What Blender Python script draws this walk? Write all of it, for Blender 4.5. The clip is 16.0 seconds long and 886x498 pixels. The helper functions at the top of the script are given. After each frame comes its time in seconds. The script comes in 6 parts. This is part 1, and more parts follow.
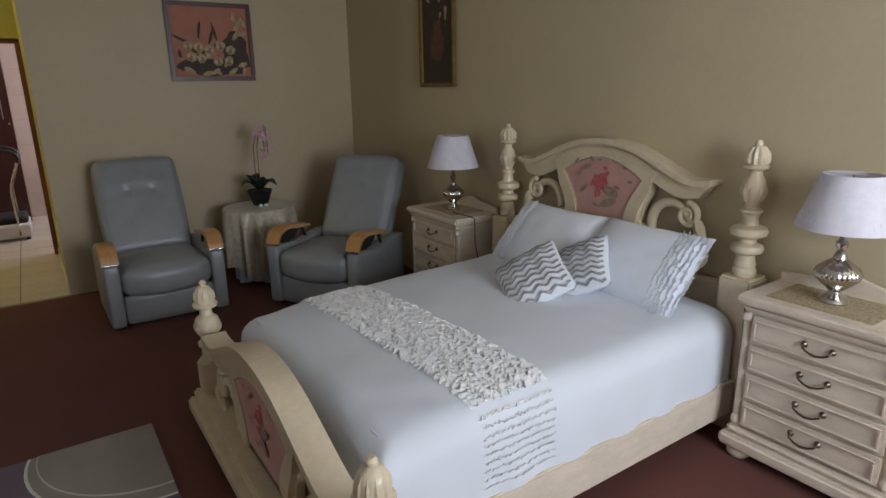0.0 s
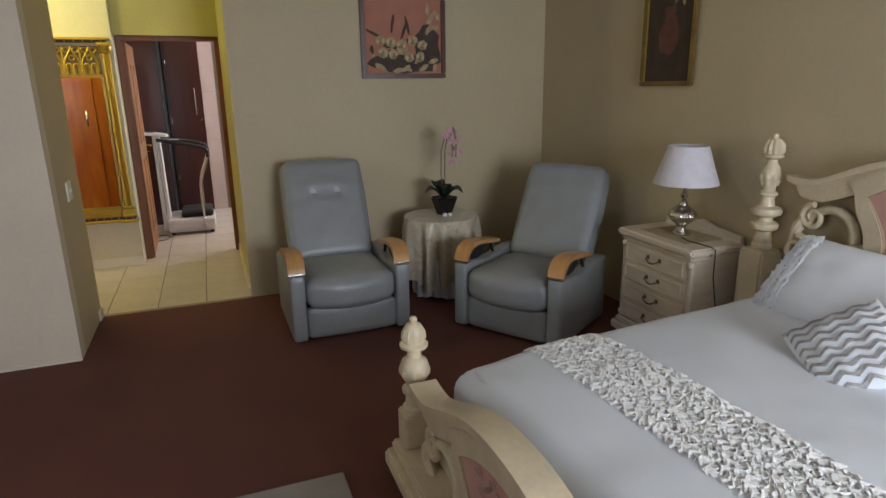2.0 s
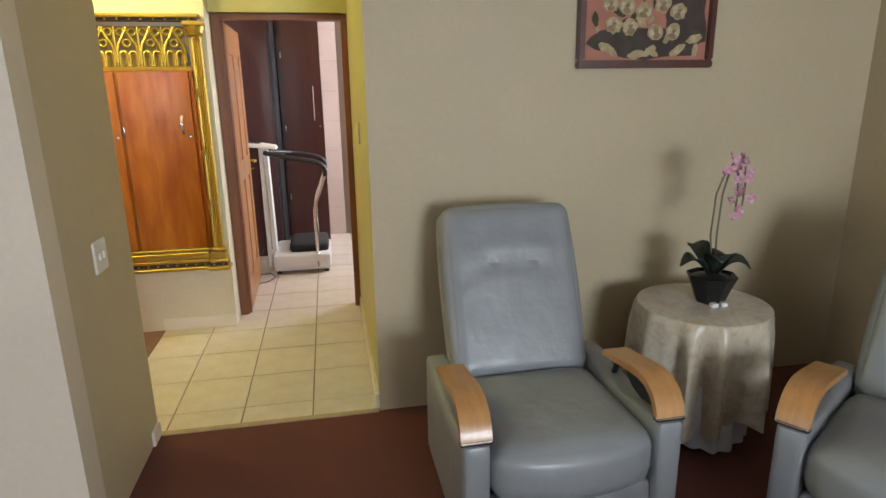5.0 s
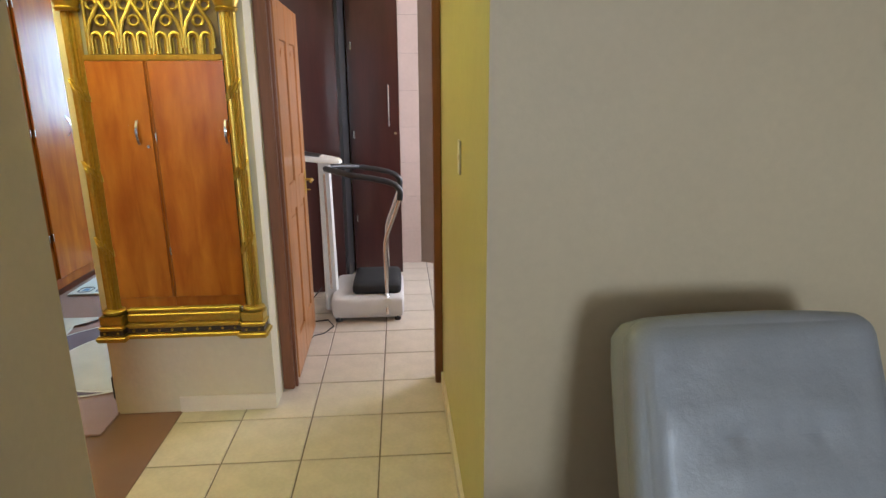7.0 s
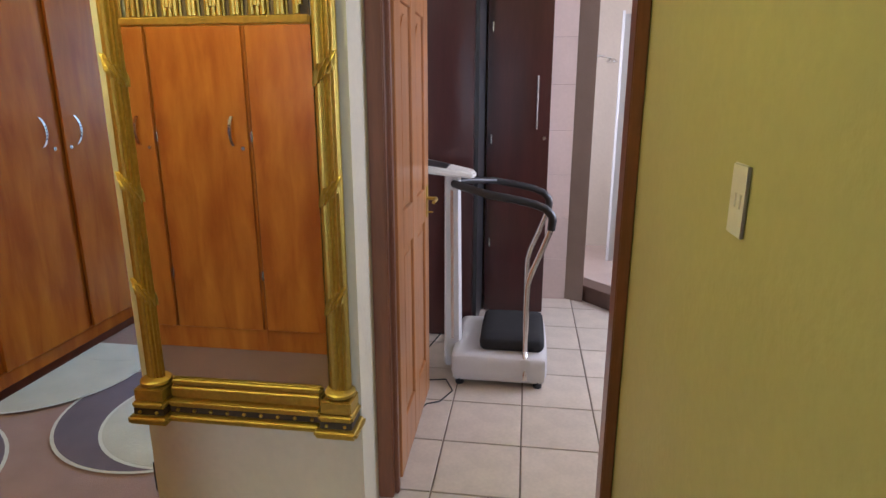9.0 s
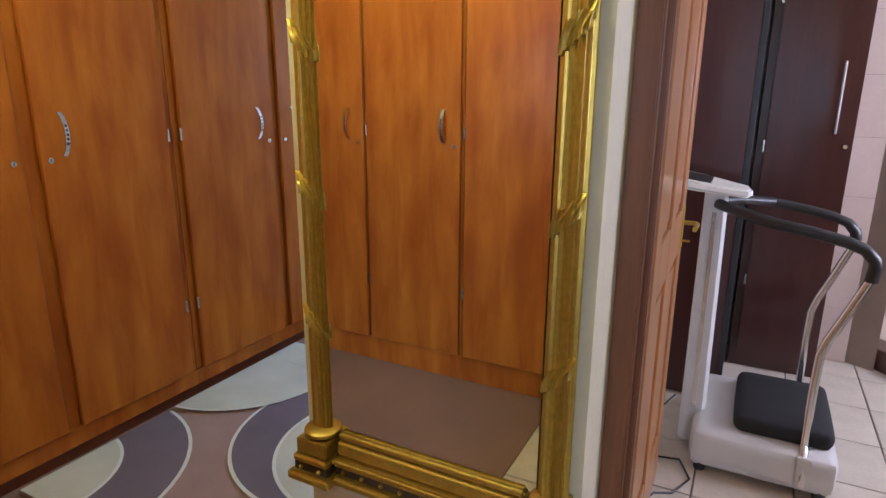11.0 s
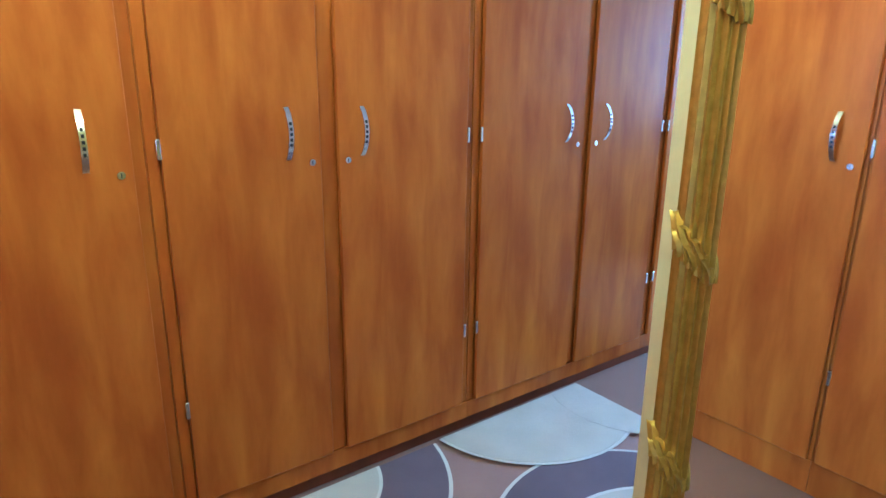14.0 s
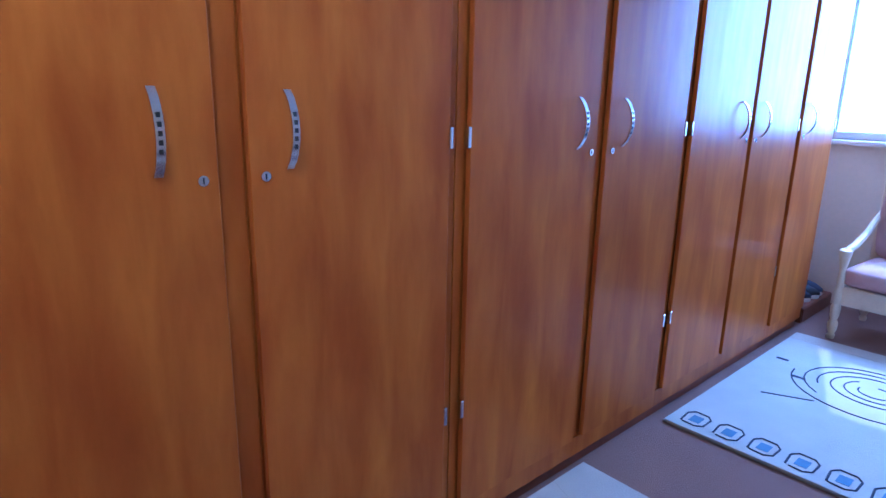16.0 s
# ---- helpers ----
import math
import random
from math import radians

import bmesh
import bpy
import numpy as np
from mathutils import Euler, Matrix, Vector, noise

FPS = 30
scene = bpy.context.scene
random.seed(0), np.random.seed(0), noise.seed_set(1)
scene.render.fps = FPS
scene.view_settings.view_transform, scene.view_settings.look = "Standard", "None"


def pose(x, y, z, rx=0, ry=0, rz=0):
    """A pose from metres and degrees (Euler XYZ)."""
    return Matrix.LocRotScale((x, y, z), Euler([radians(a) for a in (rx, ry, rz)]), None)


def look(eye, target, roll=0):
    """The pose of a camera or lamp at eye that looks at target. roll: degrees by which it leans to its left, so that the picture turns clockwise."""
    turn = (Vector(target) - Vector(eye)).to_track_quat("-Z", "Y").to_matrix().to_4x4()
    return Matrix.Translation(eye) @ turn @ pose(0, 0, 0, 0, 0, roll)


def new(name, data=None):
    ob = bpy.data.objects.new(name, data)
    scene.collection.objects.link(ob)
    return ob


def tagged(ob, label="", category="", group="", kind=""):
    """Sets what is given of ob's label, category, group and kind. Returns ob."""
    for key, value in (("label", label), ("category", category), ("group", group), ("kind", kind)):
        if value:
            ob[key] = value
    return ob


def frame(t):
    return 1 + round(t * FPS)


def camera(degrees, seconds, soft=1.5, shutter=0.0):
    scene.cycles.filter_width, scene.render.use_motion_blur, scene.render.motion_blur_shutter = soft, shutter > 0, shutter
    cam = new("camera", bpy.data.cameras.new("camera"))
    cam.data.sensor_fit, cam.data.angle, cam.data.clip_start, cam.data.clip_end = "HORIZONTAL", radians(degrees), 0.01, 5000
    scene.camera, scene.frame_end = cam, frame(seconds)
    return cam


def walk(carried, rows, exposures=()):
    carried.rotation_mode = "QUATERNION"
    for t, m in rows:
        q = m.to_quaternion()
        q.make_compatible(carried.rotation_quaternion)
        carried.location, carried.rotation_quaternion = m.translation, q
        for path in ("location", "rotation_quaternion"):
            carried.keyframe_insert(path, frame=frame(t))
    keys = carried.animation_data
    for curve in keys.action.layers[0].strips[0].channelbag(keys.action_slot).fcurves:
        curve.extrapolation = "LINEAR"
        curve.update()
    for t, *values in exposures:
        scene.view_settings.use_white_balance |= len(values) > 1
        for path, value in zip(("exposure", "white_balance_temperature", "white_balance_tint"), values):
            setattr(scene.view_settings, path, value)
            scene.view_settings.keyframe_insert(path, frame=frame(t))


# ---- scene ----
cam = camera(73.0, 16.0)
PATH = [
    (0, (0.673, -0.221, 1.571), (1.753, 1.378, 1.044), -1.0),
    (0.5, (0.637, -0.121, 1.567), (1.653, 1.52, 1.044), -1.0),
    (1, (0.642, 0.051, 1.568), (1.535, 1.762, 1.045), -1.0),
    (1.5, (0.636, 0.279, 1.564), (1.397, 2.052, 1.038), -0.8),
    (2, (0.561, 0.52, 1.581), (1.249, 2.322, 1.055), -0.8),
    (2.5, (0.515, 0.811, 1.57), (1.144, 2.636, 1.046), -0.6),
    (3, (0.504, 1.105, 1.583), (1.045, 2.957, 1.059), -0.6),
    (3.5, (0.497, 1.461, 1.569), (0.95, 3.339, 1.053), -0.6),
    (3.7, (0.503, 1.6, 1.569), (0.98, 3.477, 1.069), -2.7),
    (4, (0.498, 1.781, 1.547), (0.916, 3.67, 1.041), -0.4),
    (4.2, (0.51, 1.926, 1.556), (0.916, 3.815, 1.042), -0.3),
    (6.3, (0.596, 3.358, 1.561), (0.804, 5.279, 1.048), -0.7),
    (6.5, (0.572, 3.493, 1.554), (0.754, 5.417, 1.04), -0.6),
    (7, (0.528, 3.77, 1.561), (0.664, 5.698, 1.045), -0.4),
    (7.5, (0.486, 4.068, 1.565), (0.577, 5.998, 1.047), -0.1),
    (8, (0.481, 4.333, 1.538), (0.476, 6.266, 1.023), -0.2),
    (8.2, (0.462, 4.439, 1.535), (0.415, 6.371, 1.02), -0.1),
    (10.3, (0.236, 5.247, 1.451), (-0.446, 7.059, 0.95), -0.0),
    (10.5, (0.198, 5.284, 1.451), (-0.542, 7.073, 0.947), 0.1),
    (11, (0.13, 5.383, 1.45), (-0.762, 7.101, 0.945), 0.3),
    (11.5, (0.078, 5.475, 1.462), (-0.994, 7.083, 0.947), 0.2),
    (12, (0.038, 5.547, 1.462), (-1.191, 7.035, 0.937), 0.1),
    (12.5, (-0.001, 5.589, 1.458), (-1.361, 6.957, 0.931), 0.3),
    (13, (-0.093, 5.616, 1.462), (-1.547, 6.884, 0.935), 0.3),
    (13.5, (-0.235, 5.664, 1.449), (-1.755, 6.854, 0.926), 0.6),
    (14, (-0.378, 5.738, 1.435), (-1.926, 6.894, 0.915), 0.6),
    (14.5, (-0.578, 5.859, 1.419), (-2.141, 6.999, 0.909), 0.9),
    (15, (-0.729, 5.964, 1.386), (-2.313, 7.077, 0.884), 0.9),
    (15.5, (-0.89, 6.048, 1.379), (-2.448, 7.194, 0.87), 1.0),
    (16, (-1.003, 6.13, 1.363), (-2.45, 7.422, 0.875), 1.1),
]
walk(cam, [(t, look(eye, target, roll)) for t, eye, target, roll in PATH],
     [(0, -0.33, 6500, 10), (1.0, -0.19, 6500, 10), (2.0, 0.2, 6500, 9), (3.0, 0.42, 6450, 9), (3.5, 0.66, 6420, 8), (4.0, 0.93, 6400, 8), (7, 0.65, 6050, 8), (10.3, 0.24, 5450, 17), (11.5, 0.60, 5550, 14), (12.5, 1.06, 4800, 5), (13.25, 1.12, 4350, 5),
      (14.0, 1.08, 4330, 8), (14.5, 1.0, 4380, 11), (16, 0.42, 4000, 31)])
# ---- light and world ----
world = bpy.data.worlds.new("sky")
scene.world = world
world.use_nodes = True
_wn = world.node_tree.nodes
_sky = _wn.new("ShaderNodeTexSky")
_sky.sky_type = "NISHITA"
_sky.sun_disc = False
_sky.sun_elevation = radians(48)
_sky.sun_rotation = radians(200)
world.node_tree.links.new(_sky.outputs[0], _wn["Background"].inputs[0])
_wn["Background"].inputs[1].default_value = 0.1


def area(name, m, w, h, watts, color):
    d = bpy.data.lights.new(name, "AREA")
    d.shape, d.size, d.size_y, d.energy, d.color = "RECTANGLE", w, h, watts, color
    ob = new(name, d)
    ob.matrix_world = m
    return ob


SUN = bpy.data.lights.new("sun", "SUN")
SUN.energy, SUN.angle, SUN.color = 2.0, radians(0.5), (1.0, 0.95, 0.88)
_sun = new("sun", SUN)
_sun.matrix_world = pose(0, 0, 20, 42, 0, 200)
# daylight standing in each window opening
area("bedroom_daylight", pose(2.05, -1.84, 1.55, 90, 0, 0), 1.4, 1.3, 108, (0.80, 0.89, 1.0))
# added fill through an unseen west window, brightens the stub wall
area("bedroom_west_fill", pose(-3.04, 1.2, 1.55, 90, 0, -90), 1.5, 1.2, 17, (0.85, 0.92, 1.0))
area("closet_daylight", pose(-1.6, 10.95, 1.74, 90, 0, 180), 1.5, 1.1, 74, (0.46, 0.72, 1.0))
area("bathroom_daylight", pose(2.36, 8.3, 1.6, 90, 0, 90), 1.2, 1.0, 49, (0.95, 0.92, 1.0))
_bulb = bpy.data.lights.new("passage_bulb", "POINT")
_bulb.energy, _bulb.color, _bulb.shadow_soft_size = 10.5, (0.95, 0.92, 0.32), 0.07
new("passage_bulb", _bulb).location = (-0.55, 5.85, 2.36)
_bulb2 = bpy.data.lights.new("dressing_bulb", "POINT")
_bulb2.energy, _bulb2.color, _bulb2.shadow_soft_size = 19, (1.0, 0.98, 0.42), 0.07
new("dressing_bulb", _bulb2).location = (-1.35, 6.0, 2.36)


# ---- materials ----
def mat(name, color, rough=0.6, metal=0.0, spot=6.0, vary=0.12, grain=120.0, bump=0.15, stretch=(1, 1, 1), sheen=0.0, coat=0.0, piece=0.0, depth=0.002, tone=None, distort=0.0, crease=0.0):
    """Base colour broken up at two scales, with fine relief."""
    m = bpy.data.materials.new(name)
    m.use_nodes = True
    n, link = m.node_tree.nodes, m.node_tree.links
    b = n["Principled BSDF"]
    b.inputs["Roughness"].default_value, b.inputs["Metallic"].default_value = rough, metal
    b.inputs["Sheen Weight"].default_value = sheen
    b.inputs["Coat Weight"].default_value = coat
    b.inputs["Coat Roughness"].default_value = 0.12
    co = n.new("ShaderNodeTexCoord")
    mp = n.new("ShaderNodeMapping")
    mp.inputs["Scale"].default_value = stretch
    link.new(co.outputs["Object"], mp.inputs["Vector"])
    big, fine = n.new("ShaderNodeTexNoise"), n.new("ShaderNodeTexNoise")
    big.inputs["Scale"].default_value, big.inputs["Detail"].default_value = spot, 5
    big.inputs["Distortion"].default_value = distort
    fine.inputs["Scale"].default_value, fine.inputs["Detail"].default_value = grain, 4
    link.new(mp.outputs[0], big.inputs["Vector"])
    link.new(mp.outputs[0], fine.inputs["Vector"])
    r1 = n.new("ShaderNodeMapRange")
    r1.inputs["From Min"].default_value, r1.inputs["From Max"].default_value = 0.25, 0.75
    r1.inputs["To Min"].default_value, r1.inputs["To Max"].default_value = 1 - vary, 1 + vary
    link.new(big.outputs["Fac"], r1.inputs["Value"])
    r2 = n.new("ShaderNodeMapRange")
    r2.inputs["From Min"].default_value, r2.inputs["From Max"].default_value = 0.25, 0.75
    r2.inputs["To Min"].default_value, r2.inputs["To Max"].default_value = 1 - vary * 0.6, 1 + vary * 0.6
    link.new(fine.outputs["Fac"], r2.inputs["Value"])
    mu = n.new("ShaderNodeMath")
    mu.operation = "MULTIPLY"
    link.new(r1.outputs[0], mu.inputs[0])
    link.new(r2.outputs[0], mu.inputs[1])
    last = mu
    if piece:
        info = n.new("ShaderNodeObjectInfo")
        r3 = n.new("ShaderNodeMapRange")
        r3.inputs["To Min"].default_value, r3.inputs["To Max"].default_value = 1 - piece, 1 + piece
        link.new(info.outputs["Random"], r3.inputs["Value"])
        last = n.new("ShaderNodeMath")
        last.operation = "MULTIPLY"
        link.new(mu.outputs[0], last.inputs[0])
        link.new(r3.outputs[0], last.inputs[1])
    mix = n.new("ShaderNodeMix")
    mix.data_type, mix.blend_type = "RGBA", "MULTIPLY"
    mix.inputs["Factor"].default_value = 1.0
    if tone:
        tm = n.new("ShaderNodeMix")
        tm.data_type = "RGBA"
        tm.inputs["A"].default_value, tm.inputs["B"].default_value = (*color, 1), (*tone, 1)
        cr = n.new("ShaderNodeMapRange")
        cr.inputs["From Min"].default_value, cr.inputs["From Max"].default_value = 0.32, 0.74
        link.new(big.outputs["Fac"], cr.inputs["Value"])
        link.new(cr.outputs[0], tm.inputs["Factor"])
        link.new(tm.outputs["Result"], mix.inputs["A"])
    else:
        mix.inputs["A"].default_value = (*color, 1)
    link.new(last.outputs[0], mix.inputs["B"])
    link.new(mix.outputs["Result"], b.inputs["Base Color"])
    bp = n.new("ShaderNodeBump")
    bp.inputs["Strength"].default_value, bp.inputs["Distance"].default_value = bump, depth
    link.new(fine.outputs["Fac"], bp.inputs["Height"])
    if crease:
        b2 = n.new("ShaderNodeBump")
        b2.inputs["Strength"].default_value, b2.inputs["Distance"].default_value = crease, 0.02
        link.new(big.outputs["Fac"], b2.inputs["Height"])
        link.new(b2.outputs[0], bp.inputs["Normal"])
    link.new(bp.outputs[0], b.inputs["Normal"])
    return m


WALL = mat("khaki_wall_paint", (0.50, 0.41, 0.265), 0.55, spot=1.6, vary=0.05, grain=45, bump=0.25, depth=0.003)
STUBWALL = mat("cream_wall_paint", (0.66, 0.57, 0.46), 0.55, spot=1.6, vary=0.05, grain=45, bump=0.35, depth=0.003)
# yellowish paint with the passage lamp's yellow light added to its colour
OCHRE = mat("lamp_yellow_passage_paint", (0.49, 0.45, 0.185), 0.55, spot=2, vary=0.06, grain=40, bump=0.35, depth=0.004)
PASSWALL = mat("pale_passage_paint", (0.64, 0.59, 0.45), 0.55, spot=2, vary=0.05, grain=40, bump=0.4, depth=0.004)
CEIL = mat("ceiling_paint", (0.78, 0.76, 0.72), 0.8, spot=1, vary=0.03, bump=0.05)
CARPET = mat("red_brown_carpet", (0.135, 0.035, 0.021), 0.95, spot=2.2, vary=0.14, grain=420, bump=0.9, sheen=0.05, depth=0.006)
CARPET2 = mat("pink_brown_carpet", (0.27, 0.15, 0.11), 0.95, spot=2.5, vary=0.12, grain=380, bump=0.9, sheen=0.05, depth=0.006)
TILE = mat("cream_floor_tile", (0.60, 0.53, 0.44), 0.28, spot=9, vary=0.10, grain=60, bump=0.05, piece=0.05)
WTILE = mat("pink_wall_tile", (0.60, 0.48, 0.42), 0.22, spot=5, vary=0.05, grain=50, bump=0.04, piece=0.03)
GROUT = mat("grey_grout", (0.20, 0.165, 0.13), 0.9, spot=8, vary=0.15)
SKIRT = mat("white_skirting_tile", (0.72, 0.66, 0.58), 0.4, spot=6, vary=0.06)
CHERRY = mat("cherry_wood", (0.33, 0.075, 0.009), 0.28, spot=2.4, vary=0.065, grain=20, bump=0.025, stretch=(4.4, 4.4, 0.85), coat=0.03, tone=(0.47, 0.150, 0.016), piece=0.06, distort=0.4)
CHERRY.node_tree.nodes["Principled BSDF"].inputs["Specular IOR Level"].default_value = 0.14
CHERRYD = mat("cherry_edge", (0.17, 0.045, 0.018), 0.35, spot=6, vary=0.15, grain=40, stretch=(2, 2, 0.3))
MAHOG = mat("dark_mahogany", (0.055, 0.014, 0.012), 0.28, spot=4, vary=0.2, grain=30, bump=0.03, stretch=(3, 3, 0.3), coat=0.3)
PINE = mat("varnished_pine", (0.40, 0.17, 0.055), 0.35, spot=6, vary=0.2, grain=30, bump=0.05, stretch=(4, 4, 0.35), coat=0.3)
FRAMEW = mat("door_frame_wood", (0.20, 0.072, 0.032), 0.4, spot=6, vary=0.2, grain=30, bump=0.05, stretch=(4, 4, 0.35), coat=0.2)
ARMWOOD = mat("honey_arm_wood", (0.50, 0.25, 0.09), 0.33, spot=8, vary=0.15, grain=50, bump=0.04, stretch=(5, 1, 1), coat=0.3)
CREAM = mat("antique_cream_lacquer", (0.64, 0.53, 0.37), 0.38, spot=9, vary=0.10, grain=50, bump=0.08, coat=0.15)
# brown of the threshold strip; on the bed it paints a shadow line
CREAMD = mat("brown_trim_and_shadow_line", (0.36, 0.27, 0.17), 0.5, spot=14, vary=0.2)
STANDW = mat("limed_wood", (0.66, 0.56, 0.45), 0.42, spot=7, vary=0.10, grain=40, bump=0.1, stretch=(1, 1, 4))
FABRICP = mat("pink_upholstery", (0.56, 0.31, 0.26), 0.85, spot=10, vary=0.08, grain=500, bump=0.4)
ROSE = mat("rose_print", (0.50, 0.12, 0.11), 0.85, spot=40, vary=0.3, grain=500, bump=0.4)
LEAFP = mat("grey_leaf_print", (0.30, 0.22, 0.17), 0.85, spot=40, vary=0.3, grain=500, bump=0.4)
SHEET = mat("white_cotton", (0.67, 0.69, 0.745), 0.8, spot=4, vary=0.025, grain=300, bump=0.25, sheen=0.1)
PILLOWM = mat("white_pillow_cotton", (0.74, 0.76, 0.82), 0.8, spot=6, vary=0.03, grain=300, bump=0.3, sheen=0.1)
FRILL = mat("ruffled_tissue_cotton", (0.77, 0.75, 0.74), 0.75, spot=30, vary=0.10, grain=200, bump=0.3, sheen=0.1)
SILVER = mat("silver_sequin_band", (0.42, 0.40, 0.40), 0.35, metal=0.5, spot=60, vary=0.3, grain=400, bump=0.6)
LEATHER = mat("grey_leather", (0.262, 0.270, 0.280), 0.38, spot=8, vary=0.07, grain=260, bump=0.3, coat=0.08, depth=0.0015, crease=0.32)
CHROME = mat("brushed_chrome", (0.70, 0.69, 0.68), 0.22, metal=1.0, spot=30, vary=0.05, bump=0.02)
PEWTER = mat("silvered_lamp_metal", (0.62, 0.59, 0.55), 0.18, metal=1.0, spot=20, vary=0.10, bump=0.03)
BRONZE = mat("dark_bronze_handle", (0.16, 0.12, 0.09), 0.35, metal=1.0, spot=30, vary=0.2)
GOLD = mat("gilded_plaster", (0.58, 0.42, 0.085), 0.40, metal=0.85, spot=16, vary=0.22, grain=70, bump=0.3, tone=(0.40, 0.27, 0.055))
TRACEG = mat("bronze_ground", (0.20, 0.135, 0.06), 0.6, spot=10, vary=0.15)
PICGOLD = mat("dark_gilt_moulding", (0.23, 0.155, 0.06), 0.38, metal=0.6, spot=14, vary=0.3)
# near-black copy of the gilding: recess shade put into the colour
GOLDD = mat("shaded_gilding", (0.055, 0.038, 0.022), 0.6, spot=16, vary=0.2)
BLACKP = mat("black_plastic", (0.018, 0.018, 0.02), 0.38, spot=20, vary=0.1, bump=0.05)
RUBBER = mat("black_rubber_mat", (0.012, 0.012, 0.013), 0.8, spot=20, vary=0.1, grain=150, bump=0.5)
GREYP = mat("silver_grey_plastic", (0.62, 0.61, 0.60), 0.35, spot=10, vary=0.04)
WHITEP = mat("white_plastic", (0.75, 0.73, 0.68), 0.4, spot=12, vary=0.04)
CLOTH = mat("champagne_damask_satin", (0.66, 0.59, 0.47), 0.28, spot=15, vary=0.20, grain=200, bump=0.3, sheen=0.2, tone=(0.33, 0.25, 0.16), distort=1.4)
LACE = mat("gold_lace_mat", (0.40, 0.31, 0.19), 0.8, spot=90, vary=0.4, grain=160, bump=1.0)
POTM = mat("black_pot_glaze", (0.010, 0.010, 0.011), 0.3, spot=10, vary=0.1)
LEAFG = mat("dark_orchid_leaf", (0.018, 0.026, 0.018), 0.4, spot=20, vary=0.25)
STEMG = mat("orchid_stem", (0.16, 0.12, 0.08), 0.6, spot=30, vary=0.2)
PETAL = mat("pink_orchid_petal", (0.74, 0.50, 0.54), 0.6, spot=60, vary=0.2, tone=(0.48, 0.16, 0.24))
SHADE = mat("lilac_lampshade_cloth", (0.66, 0.62, 0.68), 0.8, spot=30, vary=0.06, grain=300, bump=0.2)
SHADEP = mat("lampshade_damask_print", (0.72, 0.69, 0.75), 0.75, spot=30, vary=0.05, grain=300, bump=0.2)
PICWOOD = mat("mahogany_picture_frame", (0.085, 0.026, 0.018), 0.35, spot=10, vary=0.2, coat=0.2)
PAINTBG = mat("salmon_canvas", (0.42, 0.17, 0.11), 0.7, spot=8, vary=0.14, grain=300, bump=0.3)
PAINTDK = mat("umber_canvas", (0.055, 0.035, 0.026), 0.7, spot=8, vary=0.3, grain=300, bump=0.3)
PAINTC = mat("pale_petal_paint", (0.50, 0.40, 0.25), 0.7, spot=60, vary=0.35, grain=200, bump=0.4)
PAINTH = mat("brown_petal_paint", (0.26, 0.17, 0.09), 0.7, spot=60, vary=0.3, grain=200, bump=0.4)
PAINTY = mat("cream_rose_paint", (0.40, 0.30, 0.16), 0.7, spot=30, vary=0.35, grain=200, bump=0.4)
PAINTG = mat("dark_green_paint", (0.05, 0.045, 0.02), 0.7, spot=30, vary=0.4, grain=200, bump=0.4)
PAINTR = mat("russet_paint", (0.13, 0.05, 0.035), 0.7, spot=20, vary=0.3, grain=200, bump=0.4)
TAUPE = mat("taupe_tile_trim", (0.33, 0.26, 0.21), 0.35, spot=6, vary=0.08)
KERBM = mat("brown_step_tile", (0.115, 0.062, 0.045), 0.3, spot=6, vary=0.15)
RUGB = mat("rug_beige_pile", (0.60, 0.56, 0.49), 0.95, spot=5, vary=0.10, grain=330, bump=0.9, depth=0.006)
RUGP = mat("rug_mauve_pile", (0.17, 0.125, 0.155), 0.95, spot=5, vary=0.12, grain=330, bump=0.9, depth=0.006)
RUGT = mat("rug_rosewood_pile", (0.36, 0.22, 0.195), 0.95, spot=5, vary=0.10, grain=330, bump=0.9, depth=0.006)
RUGL = mat("rug_white_line", (0.74, 0.71, 0.66), 0.95, spot=8, vary=0.06, grain=330, bump=0.9, depth=0.006)
RUGG = mat("rug_grey_pile", (0.33, 0.29, 0.25), 0.95, spot=5, vary=0.10, grain=330, bump=0.9, depth=0.006)
RUGC = mat("rug_ivory_pile", (0.62, 0.62, 0.56), 0.95, spot=5, vary=0.07, grain=330, bump=0.9, depth=0.006)
RUGK = mat("rug_dark_motif", (0.06, 0.07, 0.10), 0.95, spot=8, vary=0.15, grain=330, bump=0.6)
RUGBL = mat("rug_blue_motif", (0.16, 0.27, 0.40), 0.95, spot=8, vary=0.15, grain=330, bump=0.6)
CHAIRW = mat("whitewashed_chair_wood", (0.66, 0.56, 0.40), 0.4, spot=9, vary=0.1)
SEATP = mat("dusty_pink_cushion", (0.50, 0.34, 0.33), 0.85, spot=9, vary=0.12, grain=400, bump=0.4)
ALU = mat("white_window_frame", (0.74, 0.74, 0.74), 0.4, spot=8, vary=0.03)


def glass_mat(name, color, rough):
    m = bpy.data.materials.new(name)
    m.use_nodes = True
    b = m.node_tree.nodes["Principled BSDF"]
    b.inputs["Base Color"].default_value, b.inputs["Roughness"].default_value = (*color, 1), rough
    b.inputs["Transmission Weight"].default_value, b.inputs["IOR"].default_value = 1.0, 1.45
    return m


GLASS = glass_mat("window_glass", (0.97, 0.98, 0.98), 0.0)
FROST = glass_mat("shower_glass", (0.62, 0.62, 0.60), 0.6)
FROST.node_tree.nodes["Principled BSDF"].inputs["Transmission Weight"].default_value = 0.5
MIRROR = bpy.data.materials.new("mirror_silvering")
MIRROR.use_nodes = True
_mb = MIRROR.node_tree.nodes["Principled BSDF"]
